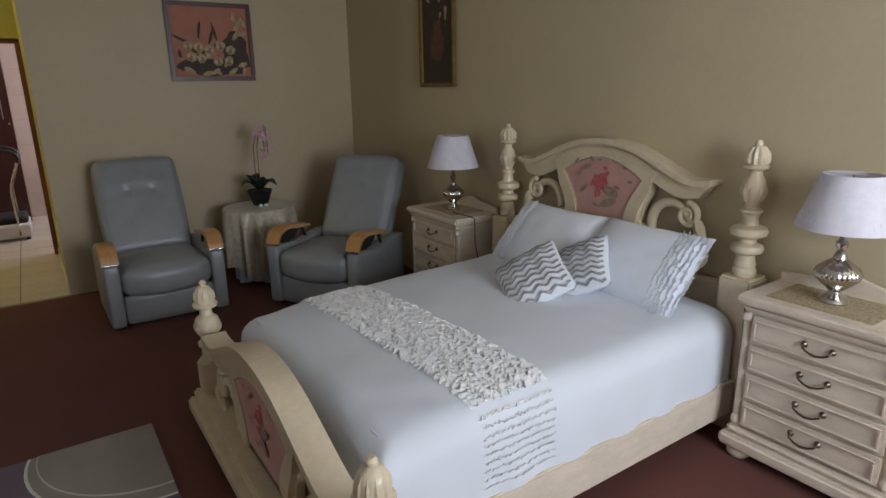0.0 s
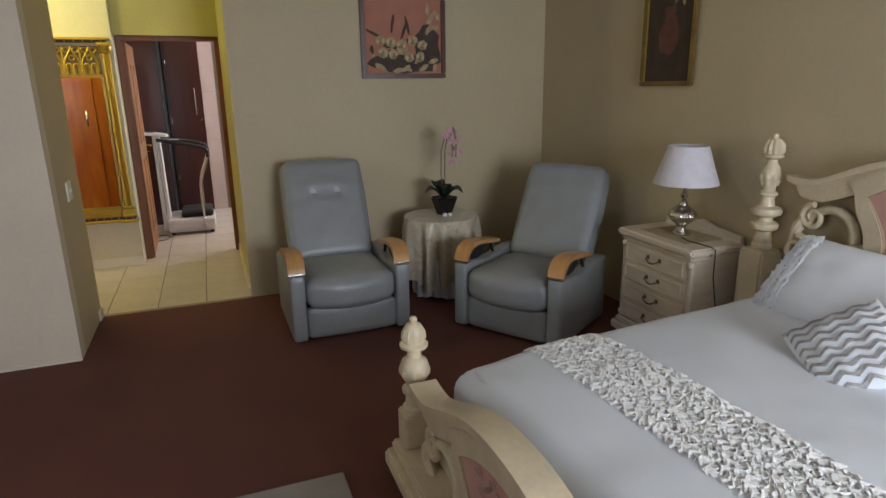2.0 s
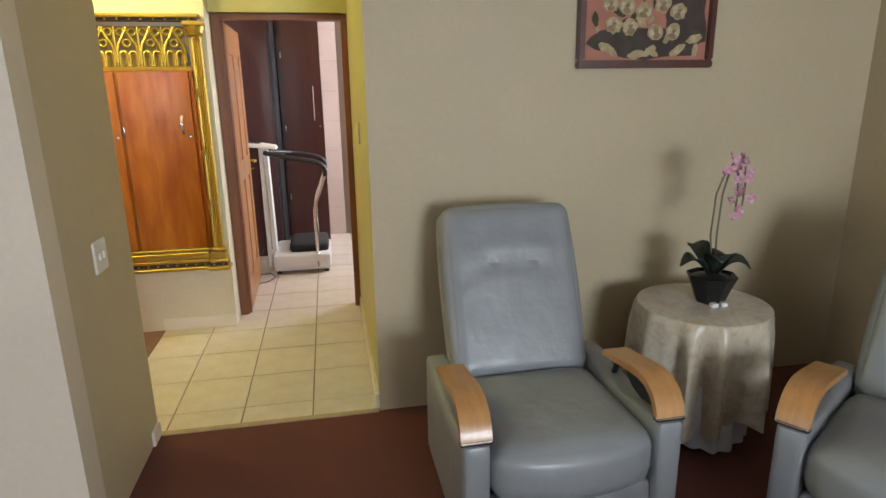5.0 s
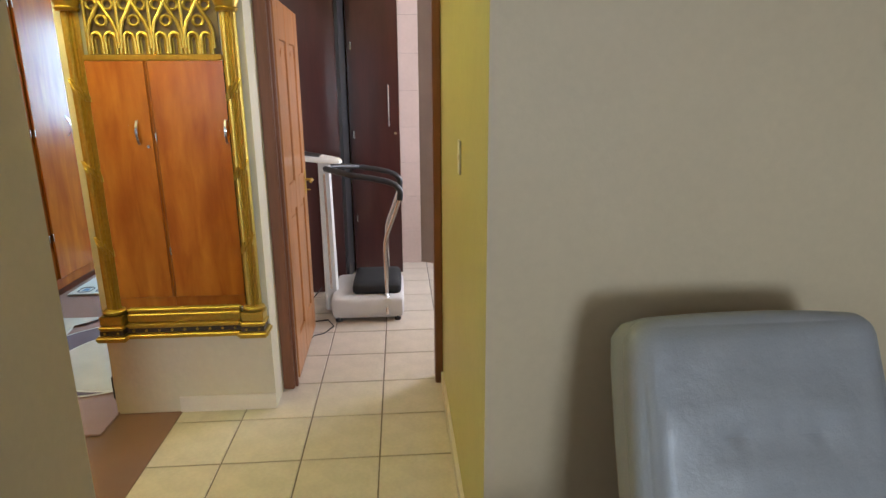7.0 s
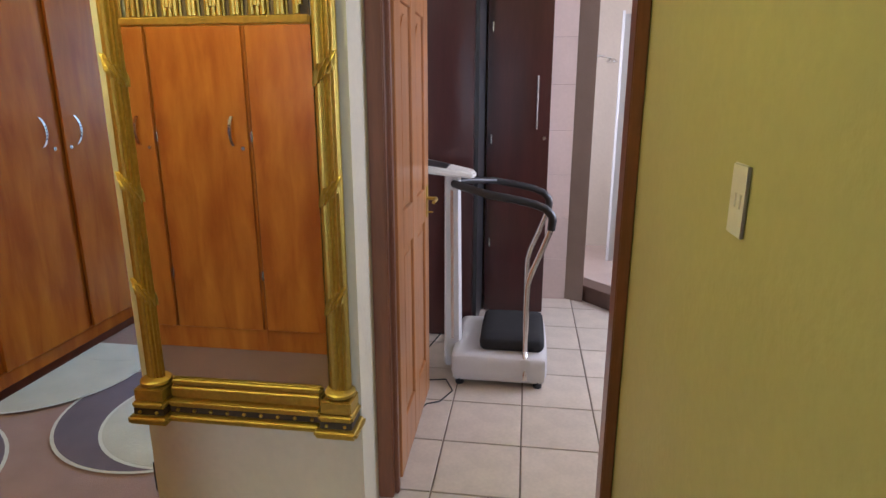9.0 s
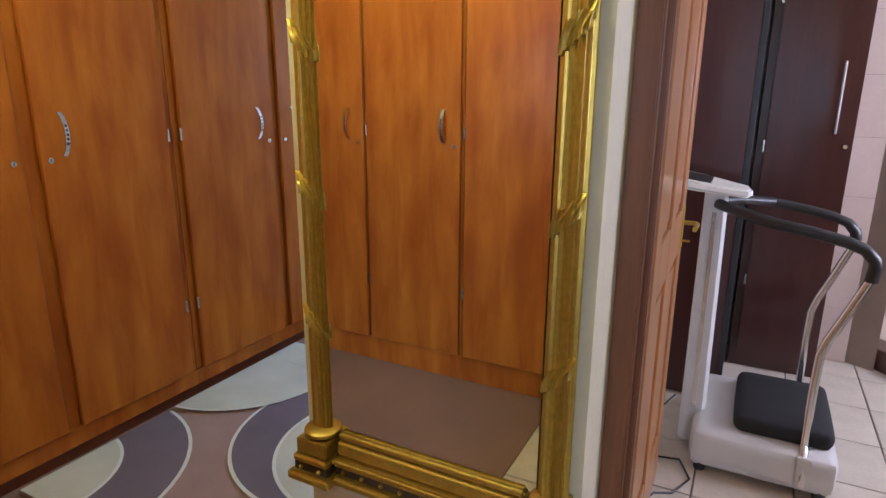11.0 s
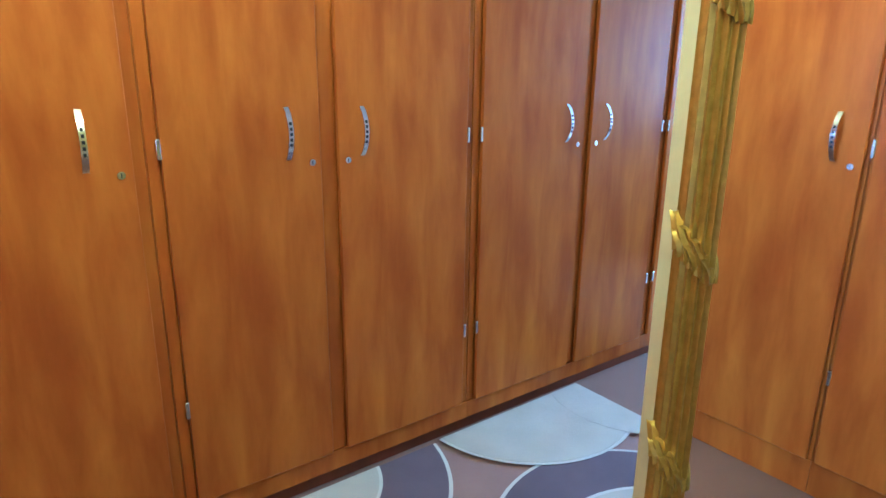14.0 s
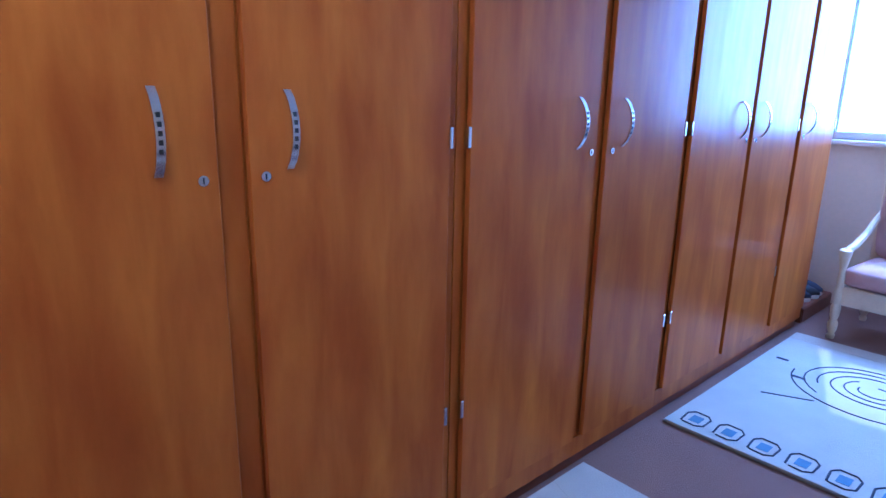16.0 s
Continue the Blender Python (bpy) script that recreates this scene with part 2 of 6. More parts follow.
_mb.inputs["Base Color"].default_value, _mb.inputs["Metallic"].default_value, _mb.inputs["Roughness"].default_value = (0.88, 0.87, 0.85, 1), 1.0, 0.015


def glow_mat(name, color, strength):
    m = bpy.data.materials.new(name)
    m.use_nodes = True
    b = m.node_tree.nodes["Principled BSDF"]
    b.inputs["Emission Color"].default_value, b.inputs["Emission Strength"].default_value = (*color, 1), strength
    return m


OUTSIDE = glow_mat("bright_overcast_distance", (0.55, 0.78, 1.0), 2.7)


# ---- mesh helpers ----
def part(name, bm, material, parent=None, label="", smooth=False):
    me = bpy.data.meshes.new(name)
    bmesh.ops.recalc_face_normals(bm, faces=bm.faces)
    if smooth:
        for f in bm.faces:
            f.smooth = True
    bm.to_mesh(me)
    bm.free()
    me.materials.append(material)
    if smooth:
        me.set_sharp_from_angle(angle=radians(42))
    ob = new(name, me)
    if parent:
        ob.parent = parent
    if label:
        ob["label"] = label
    return ob


def thing(name, m, label, category, group=""):
    ob = new(name)
    ob.empty_display_size = 0.1
    ob.matrix_world = m
    return tagged(ob, label, category, group)


def box(bm, x0, y0, z0, x1, y1, z1, bevel=0.0, seg=2):
    v = [bm.verts.new((x, y, z)) for x in (x0, x1) for y in (y0, y1) for z in (z0, z1)]
    fs = [bm.faces.new([v[i] for i in q]) for q in ((0, 1, 3, 2), (4, 6, 7, 5), (0, 4, 5, 1), (2, 3, 7, 6), (0, 2, 6, 4), (1, 5, 7, 3))]
    if bevel:
        es = list({e for f in fs for e in f.edges})
        bmesh.ops.bevel(bm, geom=es, offset=bevel, segments=seg, affect="EDGES", clamp_overlap=True)
    return bm


def B(x0, y0, z0, x1, y1, z1, bevel=0.0, seg=2):
    return box(bmesh.new(), x0, y0, z0, x1, y1, z1, bevel, seg)


def lathe(profile, seg=20, at=(0, 0, 0), bm=None, flute=0.0, flutes=12):
    """Turns (radius, height) pairs about the upright; flute presses shallow grooves into it."""
    bm = bm or bmesh.new()
    rings = []
    for r, z in profile:
        ring = []
        for i in range(seg):
            a = 2 * math.pi * i / seg
            k = r * (1 - flute * (0.5 + 0.5 * math.cos(a * flutes)) * (1 if r > 0.012 else 0))
            ring.append(bm.verts.new((at[0] + k * math.cos(a), at[1] + k * math.sin(a), at[2] + z)))
        rings.append(ring)
    for a, b in zip(rings, rings[1:]):
        for i in range(seg):
            bm.faces.new((a[i], a[(i + 1) % seg], b[(i + 1) % seg], b[i]))
    bm.faces.new(rings[0][::-1])
    bm.faces.new(rings[-1])
    return bm


def tube(points, r, seg=8, bm=None, closed=False):
    """A round rod along points; r is a radius or one per point."""
    bm = bm or bmesh.new()
    P = [Vector(p) for p in points]
    rs = r if isinstance(r, (list, tuple)) else [r] * len(P)
    rings, up = [], None
    for i, p in enumerate(P):
        a = P[i - 1] if i or closed else P[i]
        b = P[(i + 1) % len(P)] if i < len(P) - 1 or closed else P[i]
        t = (b - a).normalized()
        if up is None:
            up = Vector((0, 0, 1)) if abs(t.z) < 0.9 else Vector((1, 0, 0))
        s = t.cross(up).normalized()
        up = s.cross(t).normalized()
        rings.append([bm.verts.new(p + rs[i] * (math.cos(2 * math.pi * k / seg) * s + math.sin(2 * math.pi * k / seg) * up)) for k in range(seg)])
    pairs = list(zip(rings, rings[1:])) + ([(rings[-1], rings[0])] if closed else [])
    for a, b in pairs:
        for k in range(seg):
            bm.faces.new((a[k], a[(k + 1) % seg], b[(k + 1) % seg], b[k]))
    if not closed:
        bm.faces.new(rings[0][::-1])
        bm.faces.new(rings[-1])
    return bm


def slab(outline, depth, to3, bm=None, bevel=0.0):
    """A flat outline (u, v) given depth; to3(u, v, d) sets it in space."""
    bm = bm or bmesh.new()
    a = [bm.verts.new(to3(u, v, 0)) for u, v in outline]
    b = [bm.verts.new(to3(u, v, depth)) for u, v in outline]
    n = len(a)
    fa, fb = bm.faces.new(a), bm.faces.new(b[::-1])
    for i in range(n):
        bm.faces.new((a[i], a[(i + 1) % n], b[(i + 1) % n], b[i]))
    if bevel:
        bmesh.ops.bevel(bm, geom=list(fa.edges) + list(fb.edges), offset=bevel, segments=2, affect="EDGES", clamp_overlap=True)
    return bm


def ribbon(top, low, depth, to3, bm=None):
    """A band between two lines of equal length, with depth."""
    bm = bm or bmesh.new()
    g = [[bm.verts.new(to3(u, v, d)) for u, v in line] for d in (0, depth) for line in (top, low)]
    n = len(top)
    for i in range(n - 1):
        for p, q in ((0, 1), (1, 3), (3, 2), (2, 0)):
            bm.faces.new((g[p][i], g[p][i + 1], g[q][i + 1], g[q][i]))
    for i in (0, n - 1):
        bm.faces.new((g[0][i], g[1][i], g[3][i], g[2][i]))
    return bm


def cushion(w, d, h, nx=14, ny=14, power=2.6, seed=0, wrinkle=0.0, bm=None, m=None, pinch=0.0):
    """A padded block: full in the middle, thin at its seam."""
    bm = bm or bmesh.new()
    m = m or Matrix()
    top, low = [], []
    for j in range(ny + 1):
        rt, rl = [], []
        for i in range(nx + 1):
            u, v = 2 * i / nx - 1, 2 * j / ny - 1
            f = max(0.0, (1 - abs(u) ** power)) ** 0.5 * max(0.0, (1 - abs(v) ** power)) ** 0.5
            k = 1 - pinch * (abs(u) ** 3) * (1 - abs(v)) - pinch * (abs(v) ** 3) * (1 - abs(u))
            wv = wrinkle * noise.noise(Vector((u * 3 + seed, v * 3, seed * 1.7)))
            rim = i in (0, nx) or j in (0, ny)
            p = Vector((u * w / 2 * k, v * d / 2 * k, (h / 2) * f + wv * f))
            q = Vector((u * w / 2 * k, v * d / 2 * k, -(h / 2) * f + wv * f))
            a = bm.verts.new(m @ p)
            rt.append(a)
            rl.append(a if rim else bm.verts.new(m @ q))
        top.append(rt)
        low.append(rl)
    for j in range(ny):
        for i in range(nx):
            bm.faces.new((top[j][i], top[j][i + 1], top[j + 1][i + 1], top[j + 1][i]))
            lo = (low[j][i], low[j + 1][i], low[j + 1][i + 1], low[j][i + 1])
            if len(set(lo)) > 2 and set(lo) != {top[j][i], top[j][i + 1], top[j + 1][i + 1], top[j + 1][i]}:
                bm.faces.new([x for k, x in enumerate(lo) if x not in lo[:k]])
    return bm


def soft_box(x0, y0, z0, x1, y1, z1, r=0.04, puff=0.0, n=6, bm=None, m=None):
    """An upholstered block: rounded edges, faces that swell a little."""
    bm = bm or bmesh.new()
    m = m or Matrix()
    c = Vector(((x0 + x1) / 2, (y0 + y1) / 2, (z0 + z1) / 2))
    hx, hy, hz = (x1 - x0) / 2, (y1 - y0) / 2, (z1 - z0) / 2
    r = min(r, hx, hy, hz)
    ret = bmesh.ops.create_cube(bm, size=2)
    vs = ret["verts"]
    es = list({e for v in vs for e in v.link_edges})
    bmesh.ops.subdivide_edges(bm, edges=es, cuts=n, use_grid_fill=True)
    for v in bm.verts:
        u = v.co.copy()
        # crowd the rows towards the edges, where the rounding is
        w = Vector([math.copysign(1 - (1 - abs(k)) ** 1.5, k) for k in u])
        p = Vector((w.x * hx, w.y * hy, w.z * hz))
        q = Vector((max(-hx + r, min(hx - r, p.x)), max(-hy + r, min(hy - r, p.y)), max(-hz + r, min(hz - r, p.z))))
        d = p - q
        if d.length > 1e-6:
            p = q + d.normalized() * r
        f = (1 - w.x ** 2) * (1 - w.y ** 2), (1 - w.x ** 2) * (1 - w.z ** 2), (1 - w.y ** 2) * (1 - w.z ** 2)
        if abs(u.z) > 0.999:
            p.z += math.copysign(puff * f[0], u.z)
        elif abs(u.y) > 0.999:
            p.y += math.copysign(puff * f[1], u.y)
        elif abs(u.x) > 0.999:
            p.x += math.copysign(puff * f[2], u.x)
        v.co = m @ (p + c)
    return bm


def structure(name, bm, material, label):
    return tagged(part(name, bm, material), label, "", "", "structure")


# ---- structure ----
H = 2.62                     # ceiling height
XE, YN, YS, XW = 3.30, 5.21, -1.8, -3.0
PX, PY = 0.735, 6.75          # passage: its right-hand wall, and its door wall
AX, BY = -2.15, 5.117         # fronts of the two wardrobe rows
YF = 10.90                   # far wall of the dressing room
T = 0.15
SX, SY = -0.303, 4.43        # corner of the wall beside the passage
MY = 6.565                   # face of the wall that carries the mirror
BD = -0.23                   # depth of the bathroom's far end against its first plan


def wall_x(name, x0, x1, y, t, material, label, holes=()):
    """A wall along x whose near face is y; holes: (x0, x1, z0, z1)."""
    bm = bmesh.new()
    xs = x0
    for a, b, z0, z1 in sorted(holes):
        box(bm, xs, y, 0, a, y + t, H)
        if z0 > 0:
            box(bm, a, y, 0, b, y + t, z0)
        box(bm, a, y, z1, b, y + t, H)
        xs = b
    box(bm, xs, y, 0, x1, y + t, H)
    return structure(name, bm, material, label)


def wall_y(name, y0, y1, x, t, material, label, holes=()):
    bm = bmesh.new()
    ys = y0
    for a, b, z0, z1 in sorted(holes):
        box(bm, x, ys, 0, x + t, a, H)
        if z0 > 0:
            box(bm, x, a, 0, x + t, b, z0)
        box(bm, x, a, z1, x + t, b, H)
        ys = b
    box(bm, x, ys, 0, x + t, y1, H)
    return structure(name, bm, material, label)


_fb = B(XW, YS, -0.1, XE, SY + 0.06, 0)
box(_fb, SX - 0.06, SY + 0.06, -0.1, XE, YN, 0)
structure("floor_bedroom", _fb, CARPET, "dark red-brown carpet of the bedroom")
structure("floor_dressing", B(-2.8, 4.4, -0.1, -0.60, YF, -0.002), CARPET2, "pinkish brown carpet of the dressing room")
floor_tiles = structure("floor_passage", B(-0.60, YN, -0.1, 2.5, 10.8, -0.006), GROUT, "cream ceramic floor tiles with grey joints")
structure("threshold", B(SX, YN - 0.02, -0.02, PX, YN + 0.012, 0.006), CREAMD, "thin brass strip between carpet and tiles")
structure("ceiling", B(XW - 0.2, YS - 0.2, H, XE + 0.2, YF + 0.2, H + 0.1), CEIL, "plain white plaster ceiling")

wall_y("wall_east", YS, YN + T, XE, T, WALL, "khaki painted plaster wall behind the bed")
wall_x("wall_north", PX + 0.005, XE, YN, T, WALL, "khaki painted plaster wall behind the armchairs")
wall_x("wall_south", XW, XE, YS - T, T, WALL, "khaki painted wall with a wide window", [(1.35, 2.75, 0.9, 2.2)])
wall_y("wall_west", YS, SY, XW - T, T, WALL, "khaki painted wall with a window", [(0.45, 1.95, 0.95, 2.15)])
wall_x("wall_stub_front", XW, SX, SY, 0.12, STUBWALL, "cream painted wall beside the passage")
# return takes the darker khaki: its weaker light is put into the colour
wall_y("wall_stub_return", SY + 0.12, 5.205, SX - 0.12, 0.12, WALL, "end of the cream wall with a light switch, coloured darker as shade")
structure("wall_passage", slab([(PX + 0.005, YN + 0.003), (PX + 0.17, YN + 0.003), (PX + 0.17, PY + 0.05), (PX, PY + 0.05)], H, lambda u, v, d: (u, v, d), bevel=0.0), OCHRE, "pale yellow painted passage wall")
wall_x("wall_mirror", -0.910, -0.128, MY, 0.21, PASSWALL, "pale cream plaster wall behind the gilded mirror")
structure("wall_over_door", B(-0.128, 6.70, 2.047, PX, 6.85, H), OCHRE, "cream plaster over the bathroom door, coloured yellow as lamplight")
structure("wall_over_opening", B(-2.75, MY + 0.002, 2.45, -0.910, MY + 0.15, H), PASSWALL, "plaster lintel over the opening to the dressing room")
wall_y("wall_bathroom_west", 6.776, YF, -0.45, T, STUBWALL, "plain plaster wall between dressing room and bathroom")
wall_x("wall_far", -2.8, -0.45, YF, T, STUBWALL, "pale wall of the dressing room with a window", [(-2.42, -0.8, 1.14, 2.35)])
wall_y("wall_closet_west", 4.5, YF + T, -2.95, T, STUBWALL, "plain wall behind the wardrobes")
wall_x("wall_bathroom_south", PX + T, 2.3, 6.72, T, STUBWALL, "plain bathroom wall")
wall_y("wall_bathroom_east", 6.72, 10.7, 2.3, T, STUBWALL, "pale bathroom wall with a window", [(7.7, 8.9, 1.1, 2.1)])
wall_x("wall_shower", 0.83, 2.3, 10.6 + BD, T, STUBWALL, "pale plain shower wall")
wall_x("wall_bathroom_north", -0.30, 0.705, 9.40 + BD, T, STUBWALL, "wall behind the bathroom tiles")
wall_y("wall_shower_side", 9.62 + BD, 10.6 + BD, 0.68, T, STUBWALL, "shower side wall")
structure("shower_pillar", slab([(0.705, 9.40), (0.83, 9.33), (0.86, 9.62), (0.705, 9.62)], H, lambda u, v, d: (u, v + BD, d)), TAUPE, "taupe tiled pillar beside the shower")
# skirting
structure("baseboard_mirror_wall", B(-0.60, MY - 0.012, 0, -0.126, MY - 0.0005, 0.085, 0.003), SKIRT, "white tile skirting under the mirror")
structure("baseboard_passage", B(PX - 0.012, YN + 0.02, 0, PX + 0.03, PY - 0.005, 0.075, 0.003), SKIRT, "cream tile skirting of the passage")
structure("baseboard_stub", B(SX + 0.0005, 5.10, 0, SX + 0.012, 5.21, 0.075, 0.003), SKIRT, "short white skirting at the wall end")
structure("baseboard_front", B(XW, SY - 0.0095, 0, SX - 0.001, SY - 0.0005, 0.012), SKIRT, "thin pale joint between wall and carpet")


def window(name, m, w, h, panes, label):
    """Frame, sill, mullions and panes; m at the middle of the sill, looking out along +y."""
    win = new(name)
    win.matrix_world = m
    tagged(win, label, "window", "", "structure")
    f = 0.05
    for nm, b in (("window_frame", (-w / 2, 0, 0, -w / 2 + f, 0.06, h)), ("window_frame", (w / 2 - f, 0, 0, w / 2, 0.06, h)),
                  ("window_frame", (-w / 2 + f, 0, 0, w / 2 - f, 0.06, f)), ("window_frame", (-w / 2 + f, 0, h - f, w / 2 - f, 0.06, h))):
        part(nm, B(*b, 0.006), ALU, win)
    part("window_sill", B(-w / 2, -0.14, -0.03, w / 2, -0.001, 0.0, 0.006), ALU, win)
    pw = (w - 2 * f) / panes
    for i in range(panes):
        x0 = -w / 2 + f + i * pw
        if i:
            part("mullion", B(x0 - 0.02, 0.005, f, x0 + 0.02, 0.055, h - f, 0.004), ALU, win)
        p = part("pane", B(x0 + (0.02 if i else 0), 0.026, f, x0 + pw - (0.02 if i < panes - 1 else 0), 0.032, h - f), GLASS, win)
        p.visible_shadow = False
    return win


window("window_1", pose(2.05, YS - 0.08, 0.9, 0, 0, 180), 1.4, 1.3, 3, "white framed bedroom window with three panes")
window("window_2", pose(XW - 0.08, 1.2, 0.95, 0, 0, 90), 1.5, 1.2, 3, "unseen white framed side window added for fill light")
window("window_3", pose(-1.61, YF + 0.08, 1.14), 1.62, 1.21, 3, "bright dressing room window above the chair")
window("window_4", pose(2.38, 8.3, 1.1, 0, 0, -90), 1.2, 1.0, 2, "bright bathroom window")
structure("backdrop_1", B(-12, YF + 22, -4, 9, YF + 22.1, 16), OUTSIDE, "bright hazy sky beyond the dressing room window")
structure("ground", B(-300, -300, -0.5, 300, 300, -0.3), mat("dry_ground", (0.24, 0.20, 0.14), 0.9, spot=0.5, vary=0.2), "dry ground round the house")


# ---- wardrobes ----
def wardrobe_door(parent, w, h, handle_right, hinges=True, keyhole=True):
    """A door in the plane y = 0, its left bottom corner at the origin, facing -y."""
    door = part("door", B(0, -0.018, 0, w, 0, h, 0.0025, 1), CHERRY, parent)
    hx = w - 0.112 if handle_right else 0.085
    zt = 1.235 if h > 1.5 else 1.0
    pts = [(hx, -0.018 - 0.034 * math.sin(math.pi * i / 10) ** 0.7, zt - 0.16 * i / 10) for i in range(11)]
    prof = [(x, y, z) for x, y, z in pts]
    bm = bmesh.new()
    rows = []
    for x, y, z in prof:
        rows.append([bm.verts.new((x + dx, y + dy, z)) for dx, dy in ((-0.008, 0.0), (0.008, 0.0), (0.008, -0.006), (-0.008, -0.006))])
    for a, b in zip(rows, rows[1:]):
        for k in range(4):
            bm.faces.new((a[k], a[(k + 1) % 4], b[(k + 1) % 4], b[k]))
    bm.faces.new(rows[0])
    bm.faces.new(rows[-1][::-1])
    handle = part("handle", bm, CHROME, door, "brushed metal bow handle with pierced dots", True)
    for i in range(5):
        x, y, z = prof[3 + i]
        part("slot", B(x - 0.0035, y - 0.0072, z - 0.0045, x + 0.0035, y - 0.0058, z + 0.0045), BLACKP, handle)
    kx = w - 0.032 if handle_right else 0.032
    if keyhole:
        lock = part("lock", tube([(kx, -0.018, zt - 0.172), (kx, -0.023, zt - 0.172)], 0.0105, 12), CHROME, door, "round chrome cylinder lock", True)
        part("key_slot", B(kx - 0.0012, -0.0242, zt - 0.178, kx + 0.0012, -0.0225, zt - 0.166), BLACKP, lock)
    if hinges:
        ex = -0.004 if handle_right else w + 0.004
        for z in (0.335, zt - 0.11, h - 0.25):
            part("hinge", B(ex - 0.006, -0.021, z - 0.028, ex + 0.006, -0.004, z + 0.028, 0.002, 1), CHROME, door, "small chrome hinge")
    return door


def wardrobe(m, doors, width, h, label, group, foot=None):
    """doors: (start, end, handle on the right). The carcass front is y = 0, facing -y."""
    w = thing("wardrobe", m, label, "wardrobe", group)
    bm = bmesh.new()
    box(bm, 0.0005, 0.0062, 0.09, width - 0.0005, 0.53, h)
    part("body", bm, CHERRY, w)
    part("plinth", B(0.0005, 0.016 if not foot else -0.003, 0, width - 0.0005, 0.52, 0.0595), foot or CHERRYD, w, "low plinth")
    edges = [0.0005] + [e for a, b, _ in doors for e in (a, b)] + [width - 0.0005]
    for a, b in zip(edges[::2], edges[1::2]):
        if b - a > 0.012:
            part("stile", B(a + 0.002, 0.0, 0.09, b - 0.002, 0.0058, h, 0.001, 1), CHERRY, w)
    part("rail", B(0.0005, -0.0065, 0.002 if foot else 0.06, width - 0.0005, 0.005, 0.137), CHERRY, w)
    for a, b, right in doors:
        d = wardrobe_door(w, b - a, h - 0.17, right)
        d.location = (a, -0.004, 0.14)
    return w


def row_a(y0, y1, doors, label):
    # local x runs along +y of the room, local -y faces +x
    m = Matrix.Translation((AX - 0.022, y0, 0)) @ Matrix.Rotation(radians(90), 4, "Z")
    wardrobe(m, [(a - y0, b - y0, r) for a, b, r in doors], y1 - y0, 2.44, label, "wardrobes along the long wall")


LA = "cherry wood built-in wardrobe with flush doors and bow handles"
row_a(5.12, 6.065, [(5.16, 5.53, False), (5.55, 6.03, True)], LA)
row_a(6.065, 7.21, [(6.10, 6.573, True), (6.635, 7.172, False)], LA)
row_a(7.21, 8.43, [(7.245, 7.818, True), (7.875, 8.40, False)], LA)
row_a(8.43, 9.63, [(8.463, 9.008, True), (9.045, 9.60, False)], LA)
row_a(9.63, 10.205, [(9.655, 10.18, False)], "cherry wood built-in wardrobe with a single flush door")


def row_b(x0, x1, doors):
    m = Matrix.Translation((x1, BY - 0.022, 0)) @ Matrix.Rotation(radians(180), 4, "Z")
    wardrobe(m, [(x1 - b, x1 - a, r) for a, b, r in doors][::-1], x1 - x0, 2.44, "cherry wood built-in wardrobe facing the mirror", "wardrobes facing the mirror", CHERRY)


row_b(-1.10, -0.44, [(-1.087, -0.54, False)])
row_b(-2.17, -1.10, [(-1.645, -1.113, False), (-2.11, -1.665, False)])


# ---- bedroom furniture ----
def arc(cu, cv, r, a0, a1, n=14):
    return [(cu + r * math.cos(radians(a0 + (a1 - a0) * i / n)), cv + r * math.sin(radians(a0 + (a1 - a0) * i / n))) for i in range(n + 1)]


def scroll(cu, cv, r0, turns, start, hand=1, n=34):
    """Points of a spiral that runs inwards."""
    out = []
    for i in range(n + 1):
        k = i / n
        a = radians(start) + hand * 2 * math.pi * turns * k
        r = r0 * (1 - 0.82 * k)
        out.append((cu + r * math.cos(a), cv + r * math.sin(a)))
    return out


def crest(half, rise, tip_drop, n=40):
    """The arched top line from tip to tip: swells in the middle, flares out at the ends."""
    out = []
    for i in range(n + 1):
        u = -1 + 2 * i / n
        a = abs(u)
        v = rise * (0.5 + 0.5 * math.cos(math.pi * a ** 1.15)) + 0.028 * tip_drop * max(0, (a - 0.8) / 0.2)
        out.append((u * half, v))
    return out


